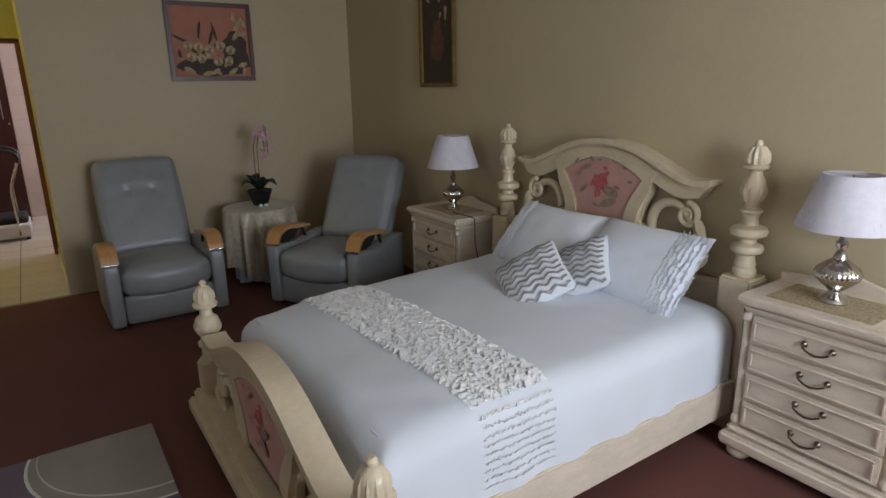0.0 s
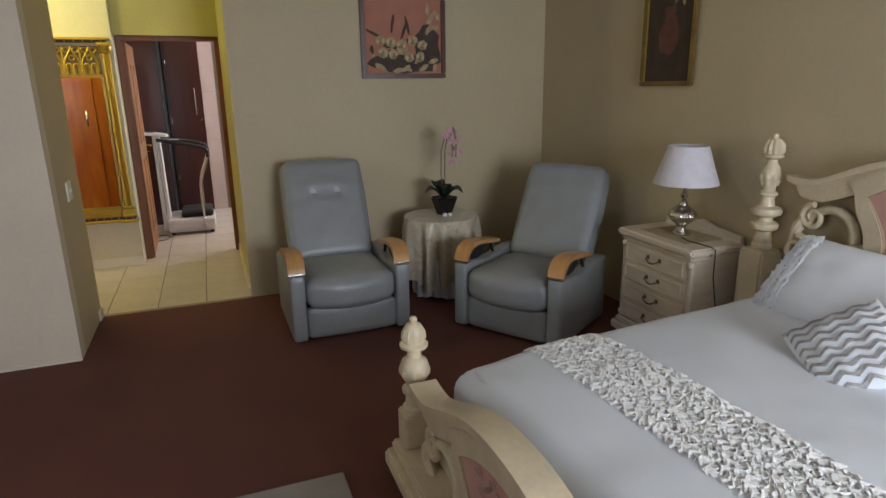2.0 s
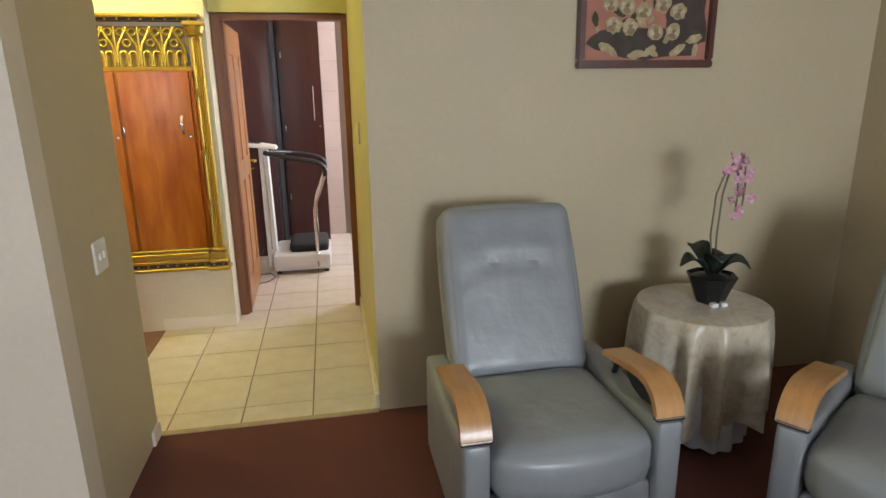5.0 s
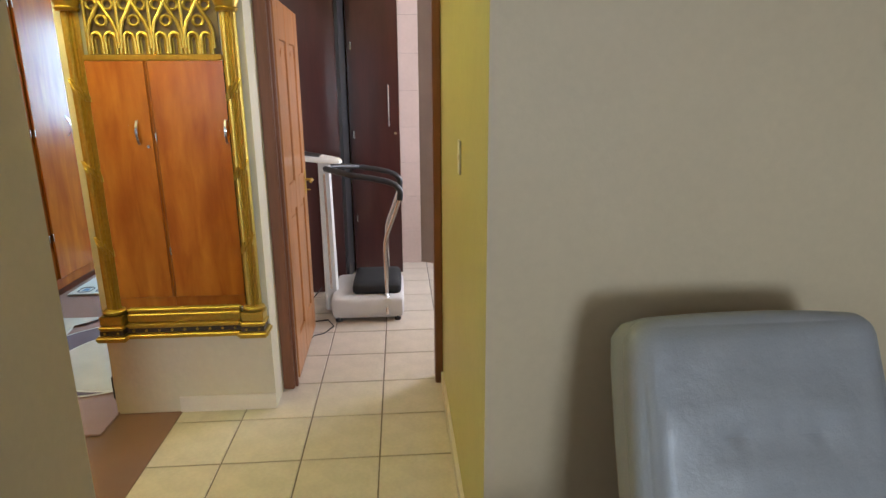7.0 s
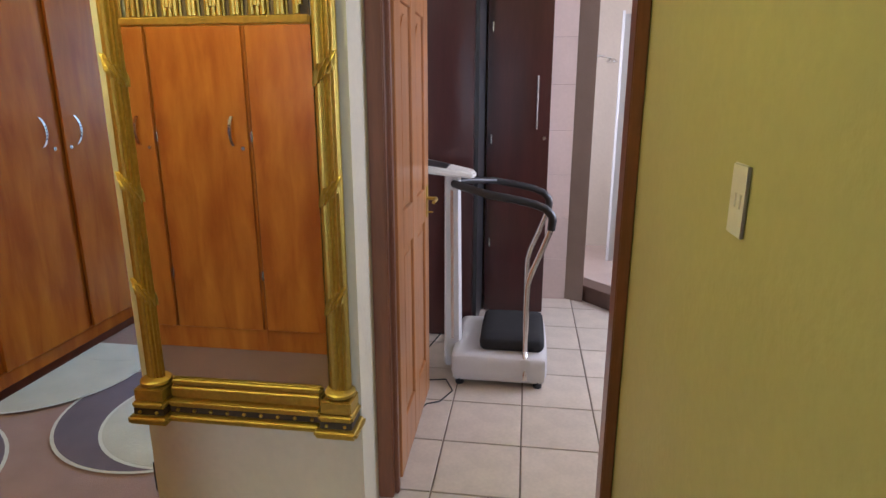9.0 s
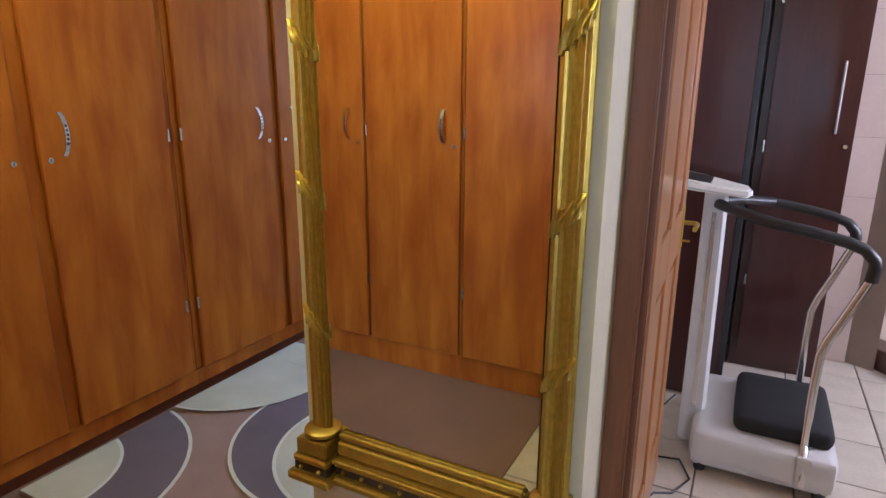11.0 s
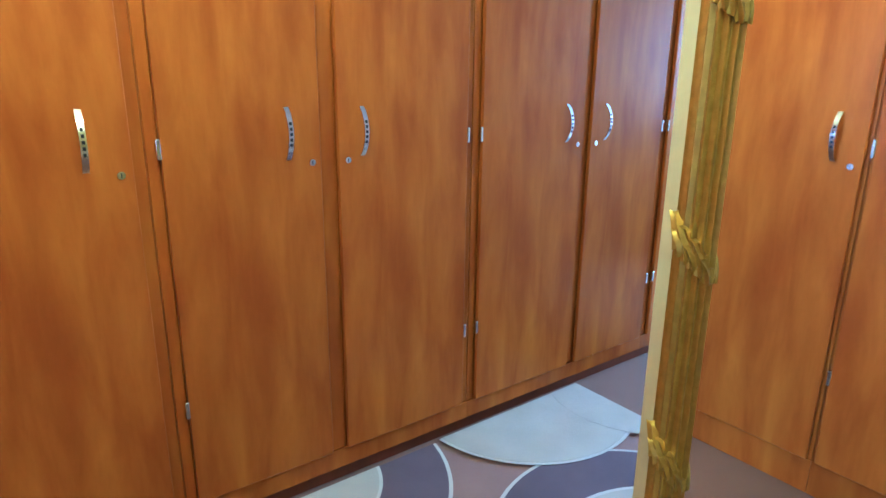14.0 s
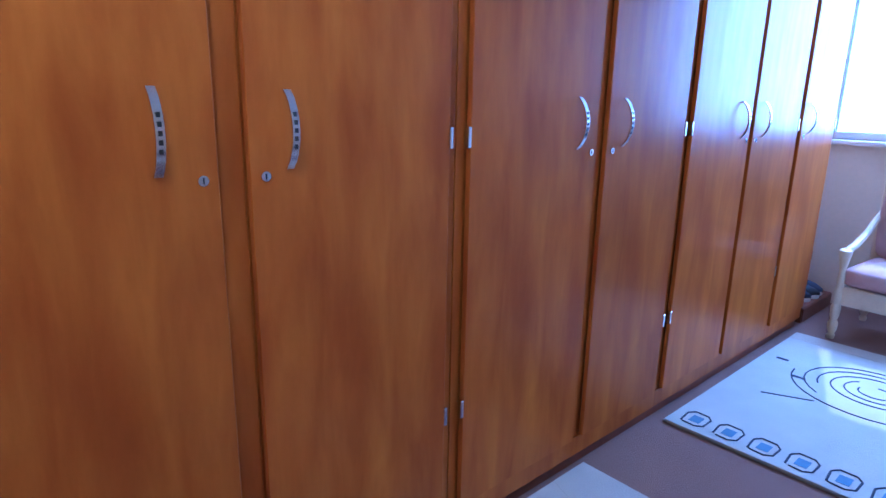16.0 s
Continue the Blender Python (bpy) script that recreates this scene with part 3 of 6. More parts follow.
def flower_spray(parent, to3, s, seed):
    """A printed spray: a rose, its leaves and buds, as thin shapes on the upholstery."""
    rnd = random.Random(seed)
    layer = [0]

    def blot(u, v, r, squash, turn, lobes):
        out = []
        for i in range(24):
            a = 2 * math.pi * i / 24
            k = r * (1 + 0.18 * math.cos(lobes * a + turn) + 0.06 * rnd.uniform(-1, 1))
            x, y = k * math.cos(a), k * squash * math.sin(a)
            out.append((u + x * math.cos(turn) - y * math.sin(turn), v + x * math.sin(turn) + y * math.cos(turn)))
        layer[0] += 1
        return slab(out, 0.0006, lambda a, b, d, k=layer[0]: to3(a, b, d + 0.0007 * k))
    for u, v, r, sq, n in ((0, 0, 0.048, 0.85, 5), (-0.012, 0.012, 0.030, 0.9, 4), (0.055, -0.012, 0.022, 0.6, 3), (-0.03, 0.075, 0.016, 0.6, 3), (0.015, -0.065, 0.03, 0.55, 3), (-0.045, 0.045, 0.02, 0.5, 3)):
        part("rose_print", blot(u * s, v * s, r * s, sq, rnd.uniform(0, 3), n), ROSE, parent)
    for u, v, r, sq in ((-0.075, -0.045, 0.045, 0.6), (-0.06, -0.11, 0.05, 0.5), (-0.115, -0.02, 0.02, 0.5), (0.10, 0.07, 0.03, 0.4), (0.115, -0.05, 0.028, 0.4), (-0.16, 0.09, 0.014, 0.6),
                        (0.15, 0.03, 0.018, 0.4), (0.06, 0.12, 0.016, 0.5), (-0.20, 0.02, 0.016, 0.6), (0.17, 0.10, 0.02, 0.4), (0.02, -0.13, 0.022, 0.5), (0.0, 0.12, 0.012, 0.6)):
        part("leaf_print", blot(u * s, v * s, r * s, sq, rnd.uniform(-1, 1), 2), LEAFP, parent)


def bed_board(parent, xb, yc, z0, half, rise, thick, facing, panel_half, panel_low, panel_top, seed, carved=True):
    """A carved board across the bed, in the plane x = xb, facing +x or -x: crest, panel, frame mouldings and open scrolls."""
    def to(u, v, d):
        return (xb + facing * d, yc + u, z0 + v)
    line = crest(half, rise, 1.0)
    low = [(u * 0.90, v - 0.085 - 0.02 * math.cos(u / half * 1.5)) for u, v in line]
    board = part("crest_rail", ribbon(line, low, thick, lambda u, v, d: to(u, v, d - thick / 2)), CREAM, parent, "", True)
    lip_low = [(u, v - 0.022) for u, v in line]
    part("crest_moulding", ribbon([(u, v + 0.006) for u, v in line], lip_low, thick + 0.05, lambda u, v, d: to(u, v, d - thick / 2 - 0.025)), CREAM, board, "", True)
    k0 = [i for i, (u, v) in enumerate(line) if abs(u) < panel_half * 1.28]
    field = [(line[i][0], line[i][1] - 0.03) for i in k0] + [(panel_half * 0.95, panel_low), (-panel_half * 0.95, panel_low)]
    part("board_field", slab(field, thick * 0.45, lambda u, v, d: to(u, v, -thick * 0.2 + d)), CREAM, parent)
    # the upholstered panel, waisted towards its foot
    n = 16
    top_line = [(-panel_half + 2 * panel_half * i / n, panel_top - 0.10 * abs(-1 + 2 * i / n) ** 2.0) for i in range(n + 1)]
    w2 = panel_half * 0.62
    right = [(panel_half - (panel_half - w2) * math.sin(k / 6 * math.pi / 2) * 1.0, panel_top - 0.10 - (panel_top - 0.10 - panel_low) * k / 6) for k in range(1, 7)]
    left = [(-u, v) for u, v in right[::-1]]
    outline = top_line + right + left
    pn = part("upholstered_panel", slab(outline, 0.012, lambda u, v, d: to(u, v, thick * 0.30 + d)), FABRICP, parent, "pink floral upholstery")
    flower_spray(pn, lambda u, v, d: to(u, (panel_top + panel_low) / 2 + 0.03 + v, thick * 0.30 + 0.0125 + d), 1.0 if carved else 0.8, seed)
    cu, cv = 0, (panel_top + panel_low) / 2
    closed = outline + outline[:1]
    outer = [(cu + (u - cu) * (1 + 0.055 / max(0.1, abs(u) + 0.1)) + math.copysign(0.045, u), v + (0.05 if v > cv + 0.02 else 0.0)) for u, v in closed]
    part("panel_frame", ribbon(outer, closed, thick * 0.9 + 0.007, lambda u, v, d: to(u, v, d - thick * 0.4)), CREAM, parent, "", True)
    # darker bead draws the shade line round the upholstery
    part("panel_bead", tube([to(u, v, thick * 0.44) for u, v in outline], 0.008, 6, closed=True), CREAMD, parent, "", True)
    for s in (-1, 1):
        # open C-scroll that springs from the frame and ends in two volutes
        c = [(s * u, v) for u, v in arc(half * 0.66, rise * 0.0 - 0.22, 0.115, 200, 10)]
        part("carved_scroll", tube([to(u, v, 0) for u, v in [(s * (panel_half * 0.9), panel_low - 0.02)] + c], [0.028] + [0.027 - 0.008 * i / len(c) for i in range(len(c))], 10), CREAM, parent, "", True)
        part("volute", tube([to(u, v, 0.012) for u, v in scroll(s * (half * 0.80), -0.155, 0.062, 1.6, 90, -s)], [0.017 - 0.008 * i / 34 for i in range(35)], 8), CREAM, parent, "", True)
        part("volute", tube([to(u, v, 0.012) for u, v in scroll(s * (half * 0.90), -0.335, 0.075, 1.7, 90, s)], [0.02 - 0.010 * i / 34 for i in range(35)], 8), CREAM, parent, "", True)
        part("carved_leaf", tube([to(s * (half * 0.80 + 0.055 + 0.05 * k), -0.175 - 0.12 * k, 0.01) for k in (0, 0.3, 0.6, 1)], [0.02, 0.03, 0.024, 0.012], 8), CREAM, parent, "", True)
        part("volute", tube([to(u, v, 0.02) for u, v in scroll(s * (panel_half * 0.86), panel_low - 0.01, 0.055, 1.5, 90, s)], [0.018 - 0.009 * i / 34 for i in range(35)], 8), CREAM, parent, "", True)
    return to


HEADPOST = [(0.052, 0.0), (0.060, 0.012), (0.060, 0.03), (0.050, 0.04), (0.056, 0.055), (0.048, 0.075), (0.046, 0.10), (0.078, 0.115), (0.084, 0.13), (0.078, 0.145), (0.045, 0.158), (0.044, 0.175), (0.088, 0.195),
            (0.094, 0.212), (0.086, 0.228), (0.046, 0.24), (0.040, 0.27), (0.042, 0.29), (0.054, 0.298), (0.054, 0.31), (0.036, 0.32), (0.040, 0.345), (0.054, 0.375), (0.058, 0.41), (0.050, 0.445), (0.034, 0.465), (0.030, 0.485),
            (0.060, 0.497), (0.062, 0.507), (0.046, 0.516), (0.050, 0.53), (0.048, 0.555), (0.036, 0.585), (0.018, 0.595), (0.020, 0.608), (0.012, 0.618)]
FOOTPOST = [(0.050, 0.0), (0.052, 0.02), (0.040, 0.03), (0.038, 0.075), (0.052, 0.085), (0.052, 0.10), (0.034, 0.11), (0.040, 0.135), (0.058, 0.165), (0.060, 0.19), (0.050, 0.22), (0.030, 0.235), (0.026, 0.265),
            (0.054, 0.277), (0.057, 0.29), (0.044, 0.30), (0.047, 0.315), (0.043, 0.345), (0.030, 0.37), (0.014, 0.378), (0.017, 0.392), (0.010, 0.402)]


def bed():
    b = thing("bed", pose(0.115, 0.14, 0), "antique cream carved double bed with pink floral panels", "bed")
    yc, yh, yl = 1.83, 2.612, 0.993
    for y in (yh, yl):
        part("head_post_block", B(3.01, y - 0.075, 0, 3.16, y + 0.075, 0.735, 0.012), CREAM, b)
        post = part("head_post", lathe([(r * 0.82, z * 0.96) for r, z in HEADPOST], 28, (3.085, y, 0.735)), CREAM, b, "turned post with carved leaves", True)
        part("carved_collar", lathe([(0.042, 0), (0.055, 0.035), (0.056, 0.05), (0.038, 0.085)], 40, (3.085, y, 1.069), flute=0.16, flutes=8), CREAM, post, "", True)
        part("finial", lathe([(0.046, 0), (0.053, 0.012), (0.051, 0.045), (0.030, 0.072)], 48, (3.085, y, 1.229), flute=0.14, flutes=12), CREAM, post, "", True)
    bed_board(b, 3.135, yc + 0.02, 1.10, 0.66, 0.178, 0.07, -1, 0.275, -0.245, 0.085, 3)
    part("headboard_rail", B(3.105, yl + 0.076, 0.25, 3.17, yh - 0.076, 0.66, 0.01), CREAM, b)
    fx, fh, fl = 1.108, 2.450, 0.775
    for y in (fh, fl):
        part("foot_post_block", B(fx - 0.06, y - 0.055, 0.172, fx + 0.05, y + 0.055, 0.318, 0.008), CREAM, b)
        post = part("foot_post", lathe(FOOTPOST, 28, (fx, y, 0.318)), CREAM, b, "turned post with a carved finial", True)
        part("carved_collar", lathe([(0.044, 0), (0.063, 0.032), (0.064, 0.05), (0.044, 0.085)], 40, (fx, y, 0.452), flute=0.14, flutes=8), CREAM, post, "", True)
        part("finial", lathe([(0.044, 0), (0.050, 0.012), (0.047, 0.04), (0.031, 0.066)], 48, (fx, y, 0.62), flute=0.14, flutes=12), CREAM, post, "", True)
        part("foot", lathe([(0.05, 0), (0.062, 0.02), (0.062, 0.045), (0.05, 0.06)], 20, (fx - 0.02, y, 0)), CREAM, b, "", True)
    part("footboard_plinth", B(fx - 0.12, fl - 0.07, 0.06, fx + 0.08, fh + 0.07, 0.13, 0.012), CREAM, b)
    part("plinth_step", B(fx - 0.09, fl - 0.06, 0.1305, fx + 0.07, fh + 0.06, 0.171, 0.010), CREAM, b)
    fc = (fh + fl) / 2
    bed_board(b, fx, fc, 0.455, 0.74, 0.195, 0.06, -1, 0.30, -0.22, 0.095, 8, False)
    part("footboard_backing", B(fx + 0.032, fl + 0.056, 0.172, fx + 0.05, fh - 0.056, 0.40, 0.004), CREAM, b)
    for y in (0.955, 2.27):
        part("side_rail", B(fx + 0.051, y - 0.02, 0.10, 3.01, y + 0.02, 0.27, 0.006), STANDW, b, "pale wooden side rail")
    part("bed_base", B(fx + 0.06, 0.976, 0.12, 3.0, 2.249, 0.28), STANDW, b)
    return b


bed()


def bedspread():
    """Mattress under a white cover that hangs over three sides."""
    m = tagged(part("mattress", soft_box(1.26, 0.985, 0.282, 3.0, 2.265, 0.575, 0.05, 0.008), SHEET, smooth=True), "white mattress under the bedspread", "mattress")
    bm = bmesh.new()
    nx, ny = 90, 80
    x0, x1, y0, y1, top = 1.335, 2.985, 1.055, 2.195, 0.600
    drop = 0.40

    def place(s, t):
        # s, t: metres along the cloth from the top's corner; past an edge the cloth turns down
        x, y, z = s, t, top
        over = 0.0
        for lim, axis, sign in ((x0, "x", -1), (y0, "y", -1), (y1, "y", 1)):
            val = s if axis == "x" else t
            d = (lim - val) if sign < 0 else (val - lim)
            if d > 0:
                r = 0.11
                if d < r * 1.57:
                    a = d / r
                    out, down = r * math.sin(a), r * (1 - math.cos(a))
                else:
                    down = r + (d - r * 1.57)
                    out = r + 0.05 * (d - r * 1.57) + 0.007 * math.sin((t if axis == "x" else s) * 23 + 1.3 * noise.noise(Vector((s * 4, t * 4, 1)))) * min(1, (d - r * 1.57) * 6)
                if axis == "x":
                    x = lim + sign * out
                else:
                    y = lim + sign * out
                over = max(over, down)
        z = top - over
        cx, cy = max(x0, s), min(y1, max(y0, t))
        z += 0.008 * noise.noise(Vector((cx * 2.2, cy * 2.2, 4))) + 0.006 * abs(noise.noise(Vector((cx * 3 + cy * 5, cy * 2 - cx, 7)))) + 0.004 * noise.noise(Vector((cx * 9, cy * 6, 2)))
        z -= 0.018 * (abs(cy - 1.625) / 0.57) ** 3 + 0.02 * max(0, (1.65 - cx) / 0.32) ** 2
        # the cover is widened towards the pillows to fit the camera's view
        y += 0.085 * min(1, max(0, (t - y0) / (y1 - y0))) * (s - x0)
        return x, y, z
    g = []
    for i in range(nx + 1):
        s = x0 - 0.27 + (x1 - x0 + 0.27) * i / nx
        g.append([])
        for j in range(ny + 1):
            t = y0 - drop + (y1 - y0 + 2 * drop) * j / ny
            g[-1].append(bm.verts.new(place(s, t)))
    for i in range(nx):
        for j in range(ny):
            bm.faces.new((g[i][j], g[i + 1][j], g[i + 1][j + 1], g[i][j + 1]))
    ob = tagged(part("bedspread", bm, SHEET, smooth=True), "smooth white cotton bedspread hanging over the bed", "bedspread")
    ob.matrix_world = m.matrix_world = pose(0.115, 0.155, 0)
    so = ob.modifiers.new("cloth", "SOLIDIFY")
    so.thickness, so.offset = 0.006, 1
    # the ruffled runner sewn across it
    fr = bmesh.new()
    rnd = random.Random(5)

    def frill(s, t, along_s, size):
        p = Vector(place(s, t))
        da, db = Vector(place(s + 0.01, t)) - p, Vector(place(s, t + 0.01)) - p
        da.normalize(), db.normalize()
        nrm = da.cross(db).normalized()
        e, f = (da, db) if along_s else (db, da)
        a = rnd.uniform(-0.13, 0.13)
        e, f = e * math.cos(a) + f * math.sin(a), f * math.cos(a) - e * math.sin(a)
        c = p + nrm * 0.007
        w, hh = size * rnd.uniform(1.1, 1.8), size * rnd.uniform(0.4, 0.75)
        k1, k2 = rnd.uniform(-0.8, 0.8), rnd.uniform(0.2, 0.9)
        rows = []
        for g in (-1, -0.5, 0, 0.5, 1):
            wob = 0.35 * size * math.sin(g * 3.4 + k1 * 3)
            b0 = c + e * (w * g) + f * wob * 0.4
            rows.append((fr.verts.new(b0), fr.verts.new(b0 + nrm * hh * (1 - 0.35 * g * g) * 0.6 + f * (wob + size * 0.3 * k2)), fr.verts.new(b0 + nrm * hh * (1 - 0.5 * g * g) + f * (wob * 1.8 + size * 0.95 * k2))))
        for p0, p1 in zip(rows, rows[1:]):
            for q in range(2):
                fr.faces.new((p0[q], p1[q], p1[q + 1], p0[q + 1]))
    rows, step = 52, (y1 - y0 + 0.15) / 52

    def skew(t):
        # the band runs a little towards the pillows on the window side
        return 0.06 * (y1 - t) / (y1 - y0)
    for row in range(rows):
        t = y1 + 0.07 - row * step
        for k in range(21):
            frill(1.54 + skew(t) + 0.305 * (k + rnd.uniform(-0.35, 0.35)) / 21, t + rnd.uniform(-0.006, 0.006), True, 0.0175)
    for row in range(9):
        for k in range(24):
            frill(1.60 + 0.305 * (k + rnd.uniform(-0.3, 0.3)) / 24, y0 - 0.10 - row * 0.030 + rnd.uniform(-0.002, 0.002), True, 0.0085)
    tagged(part("ruffled_runner", fr, FRILL, ob, "band of ruffled off-white tissue frills"), kind="stuff")
    return ob


bedspread()


def pillow(name, m, w, d, h, seed, label, frill_side=0, stripes=False):
    p = thing(name, m, label, "pillow")
    part("cover", cushion(w, d, h, 18, 16, 3.0, seed, 0.010, pinch=0.06), PILLOWM, p, "", True)
    rnd = random.Random(seed)
    if frill_side:
        bm = bmesh.new()
        for row in range(7):
            for k in range(24):
                u = frill_side * (w / 2 - 0.005 - row * 0.020 + rnd.uniform(-0.004, 0.004))
                v = -d / 2 + 0.02 + (d - 0.04) * (k + rnd.uniform(-0.3, 0.3)) / 24
                f = max(0, 1 - abs(2 * u / w) ** 3) ** 0.5 * max(0, 1 - abs(2 * v / d) ** 3) ** 0.5
                z = h / 2 * f + 0.002
                a, ww = rnd.uniform(-0.4, 0.4), rnd.uniform(0.014, 0.026)
                e = Vector((math.sin(a), math.cos(a), 0)) * ww
                c = Vector((u, v, z))
                up = Vector((rnd.uniform(0.006, 0.02) * frill_side, rnd.uniform(-0.008, 0.008), rnd.uniform(0.001, 0.006)))
                vs = [bm.verts.new(c - e), bm.verts.new(c + e), bm.verts.new(c + e * 0.7 + up), bm.verts.new(c + up * 0.5), bm.verts.new(c - e * 0.7 + up * 0.9)]
                bm.faces.new(vs)
        tagged(part("frill", bm, PILLOWM, p, "ruffled end band"), kind="stuff")
    if stripes:
        for k in range(9):
            v0 = -d / 2 + d * (k + 0.75) / 9.5
            pts = []
            for i in range(61):
                u = -w / 2 * 0.93 + w * 0.93 * i / 60
                v = v0 + 0.010 * math.asin(math.sin(u / 0.0115 + 0.4)) / 1.57
                pts.append((u, v))
            line_a = [(u, v + 0.0055) for u, v in pts]
            line_b = [(u, v - 0.0055) for u, v in pts]

            def lift(u, v, dd):
                f = max(0, 1 - abs(2 * u / w) ** 3.0) ** 0.5 * max(0, 1 - abs(2 * v / d) ** 3.0) ** 0.5
                kk = 1 - 0.06 * (abs(2 * u / w) ** 3) * (1 - abs(2 * v / d))
                return (u * kk, v, h / 2 * f + 0.001 + dd + 0.010 * f * noise.noise(Vector((2 * u / w * 3 + seed, 2 * v / d * 3, seed * 1.7))))
            part("zigzag_band", ribbon(line_a, line_b, 0.004, lift), SILVER, p, "silver zigzag ribbon")
    return p


def lean(x, y, z, tilt, turn, roll=0):
    return Matrix.Translation((x, y, z)) @ Matrix.Rotation(radians(turn), 4, "Z") @ Matrix.Rotation(radians(tilt), 4, "X") @ Matrix.Rotation(radians(roll), 4, "Z")


pillow("pillow", lean(2.98, 2.14, 0.725, 46, -90), 0.62, 0.44, 0.17, 1, "white cotton pillow with a ruffled end leaning on the headboard", -1)
pillow("pillow", lean(2.97, 1.53, 0.73, 47, -90), 0.60, 0.44, 0.18, 2, "white cotton pillow with a wide ruffled end", 1)
pillow("cushion", lean(2.55, 1.79, 0.672, 42, -80, 50), 0.335, 0.335, 0.12, 3, "small white cushion with silver zigzag ribbons", 0, True)
pillow("cushion", lean(2.765, 1.695, 0.705, 46, -95, 40), 0.31, 0.31, 0.12, 4, "small white cushion with thin silver zigzag ribbons", 0, True)


def drawer_pull(parent, y, z, x):
    """A swing handle on two rosettes, in the plane x, facing -x."""
    h = part("handle", tube([(x - 0.012, y + 0.05, z), (x - 0.02, y + 0.048, z - 0.008), (x - 0.022, y + 0.025, z - 0.02), (x - 0.023, y, z - 0.025), (x - 0.022, y - 0.025, z - 0.02), (x - 0.02, y - 0.048, z - 0.008), (x - 0.012, y - 0.05, z)], [0.003, 0.004, 0.004, 0.005, 0.004, 0.004, 0.003], 6), BRONZE, parent, "dark bronze swing handle", True)
    for s in (-1, 1):
        part("rosette", tube([(x + 0.001, y + s * 0.05, z), (x - 0.006, y + s * 0.05, z), (x - 0.012, y + s * 0.05, z)], [0.014, 0.011, 0.005], 8), BRONZE, h, "", True)


def nightstand(y0, y1, x0, label, tall=1.03):
    n = thing("nightstand", Matrix.Diagonal((1, 1, tall, 1)), label, "nightstand", "nightstands beside the bed")
    x1 = XE - 0.03
    part("body", B(x0 + 0.045, y0 + 0.035, 0.135, x1 - 0.01, y1 - 0.035, 0.622, 0.004), STANDW, n)
    part("plinth", B(x0 - 0.005, y0 - 0.01, 0.045, x1, y1 + 0.01, 0.10, 0.012, 3), STANDW, n)
    part("plinth_moulding", B(x0 + 0.015, y0 + 0.008, 0.1002, x1 - 0.002, y1 - 0.008, 0.1348, 0.014, 3), STANDW, n)
    part("frieze", B(x0 + 0.026, y0 + 0.018, 0.6222, x1 - 0.004, y1 - 0.018, 0.655, 0.010, 3), STANDW, n)
    part("top", B(x0, y0, 0.6552, x1, y1, 0.695, 0.012, 3), STANDW, n)
    part("backboard", slab([(y0 + 0.02, 0), (y1 - 0.02, 0), (y1 - 0.02, 0.035), ((y0 + y1) / 2 + 0.1, 0.05), ((y0 + y1) / 2, 0.075), ((y0 + y1) / 2 - 0.1, 0.05), (y0 + 0.02, 0.035)], 0.02, lambda u, v, d: (x1 - 0.022 + d, u, 0.6952 + v)), STANDW, n)
    for y in (y0 + 0.06, y1 - 0.06):
        for x in (x0 + 0.055, x1 - 0.06):
            part("foot", lathe([(0.035, 0), (0.048, 0.012), (0.05, 0.028), (0.04, 0.045)], 18, (x, y, 0)), STANDW, n, "", True)
    for y in (y0 + 0.037, y1 - 0.037):
        pil = part("pilaster", tube([(x0 + 0.05, y, 0.136), (x0 + 0.05, y, 0.62)], 0.017, 10), STANDW, n, "", True)
        for z in (0.16, 0.60):
            part("carved_leaf", lathe([(0.012, -0.02), (0.022, -0.01), (0.022, 0.01), (0.014, 0.02)], 10, (x0 + 0.046, y, z)), STANDW, pil, "", True)
    dh = (0.620 - 0.138) / 4
    for k in range(4):
        za, zb = 0.138 + k * dh + 0.006, 0.138 + (k + 1) * dh - 0.006
        d = part("drawer", B(x0 + 0.030, y0 + 0.062, za, x0 + 0.0445, y1 - 0.062, zb, 0.003), STANDW, n)
        for a in ((y0 + 0.072, za + 0.008, y1 - 0.072, za + 0.022), (y0 + 0.072, zb - 0.022, y1 - 0.072, zb - 0.008), (y0 + 0.072, za + 0.0225, y0 + 0.088, zb - 0.0225), (y1 - 0.088, za + 0.0225, y1 - 0.072, zb - 0.0225)):
            part("drawer_moulding", B(x0 + 0.018, a[0], a[1], x0 + 0.0297, a[2], a[3], 0.005, 2), STANDW, d)
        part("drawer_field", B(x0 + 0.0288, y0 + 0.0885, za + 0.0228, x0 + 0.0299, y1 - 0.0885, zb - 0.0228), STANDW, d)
        drawer_pull(d, (y0 + y1) / 2, (za + zb) / 2 + 0.008, x0 + 0.0288)
    return n


nightstand(2.905, 3.54, 2.885, "limed cream nightstand with four drawers beside the armchair")
nightstand(0.38, 1.015, 2.945, "limed cream nightstand with four drawers and bun feet", 1.06)


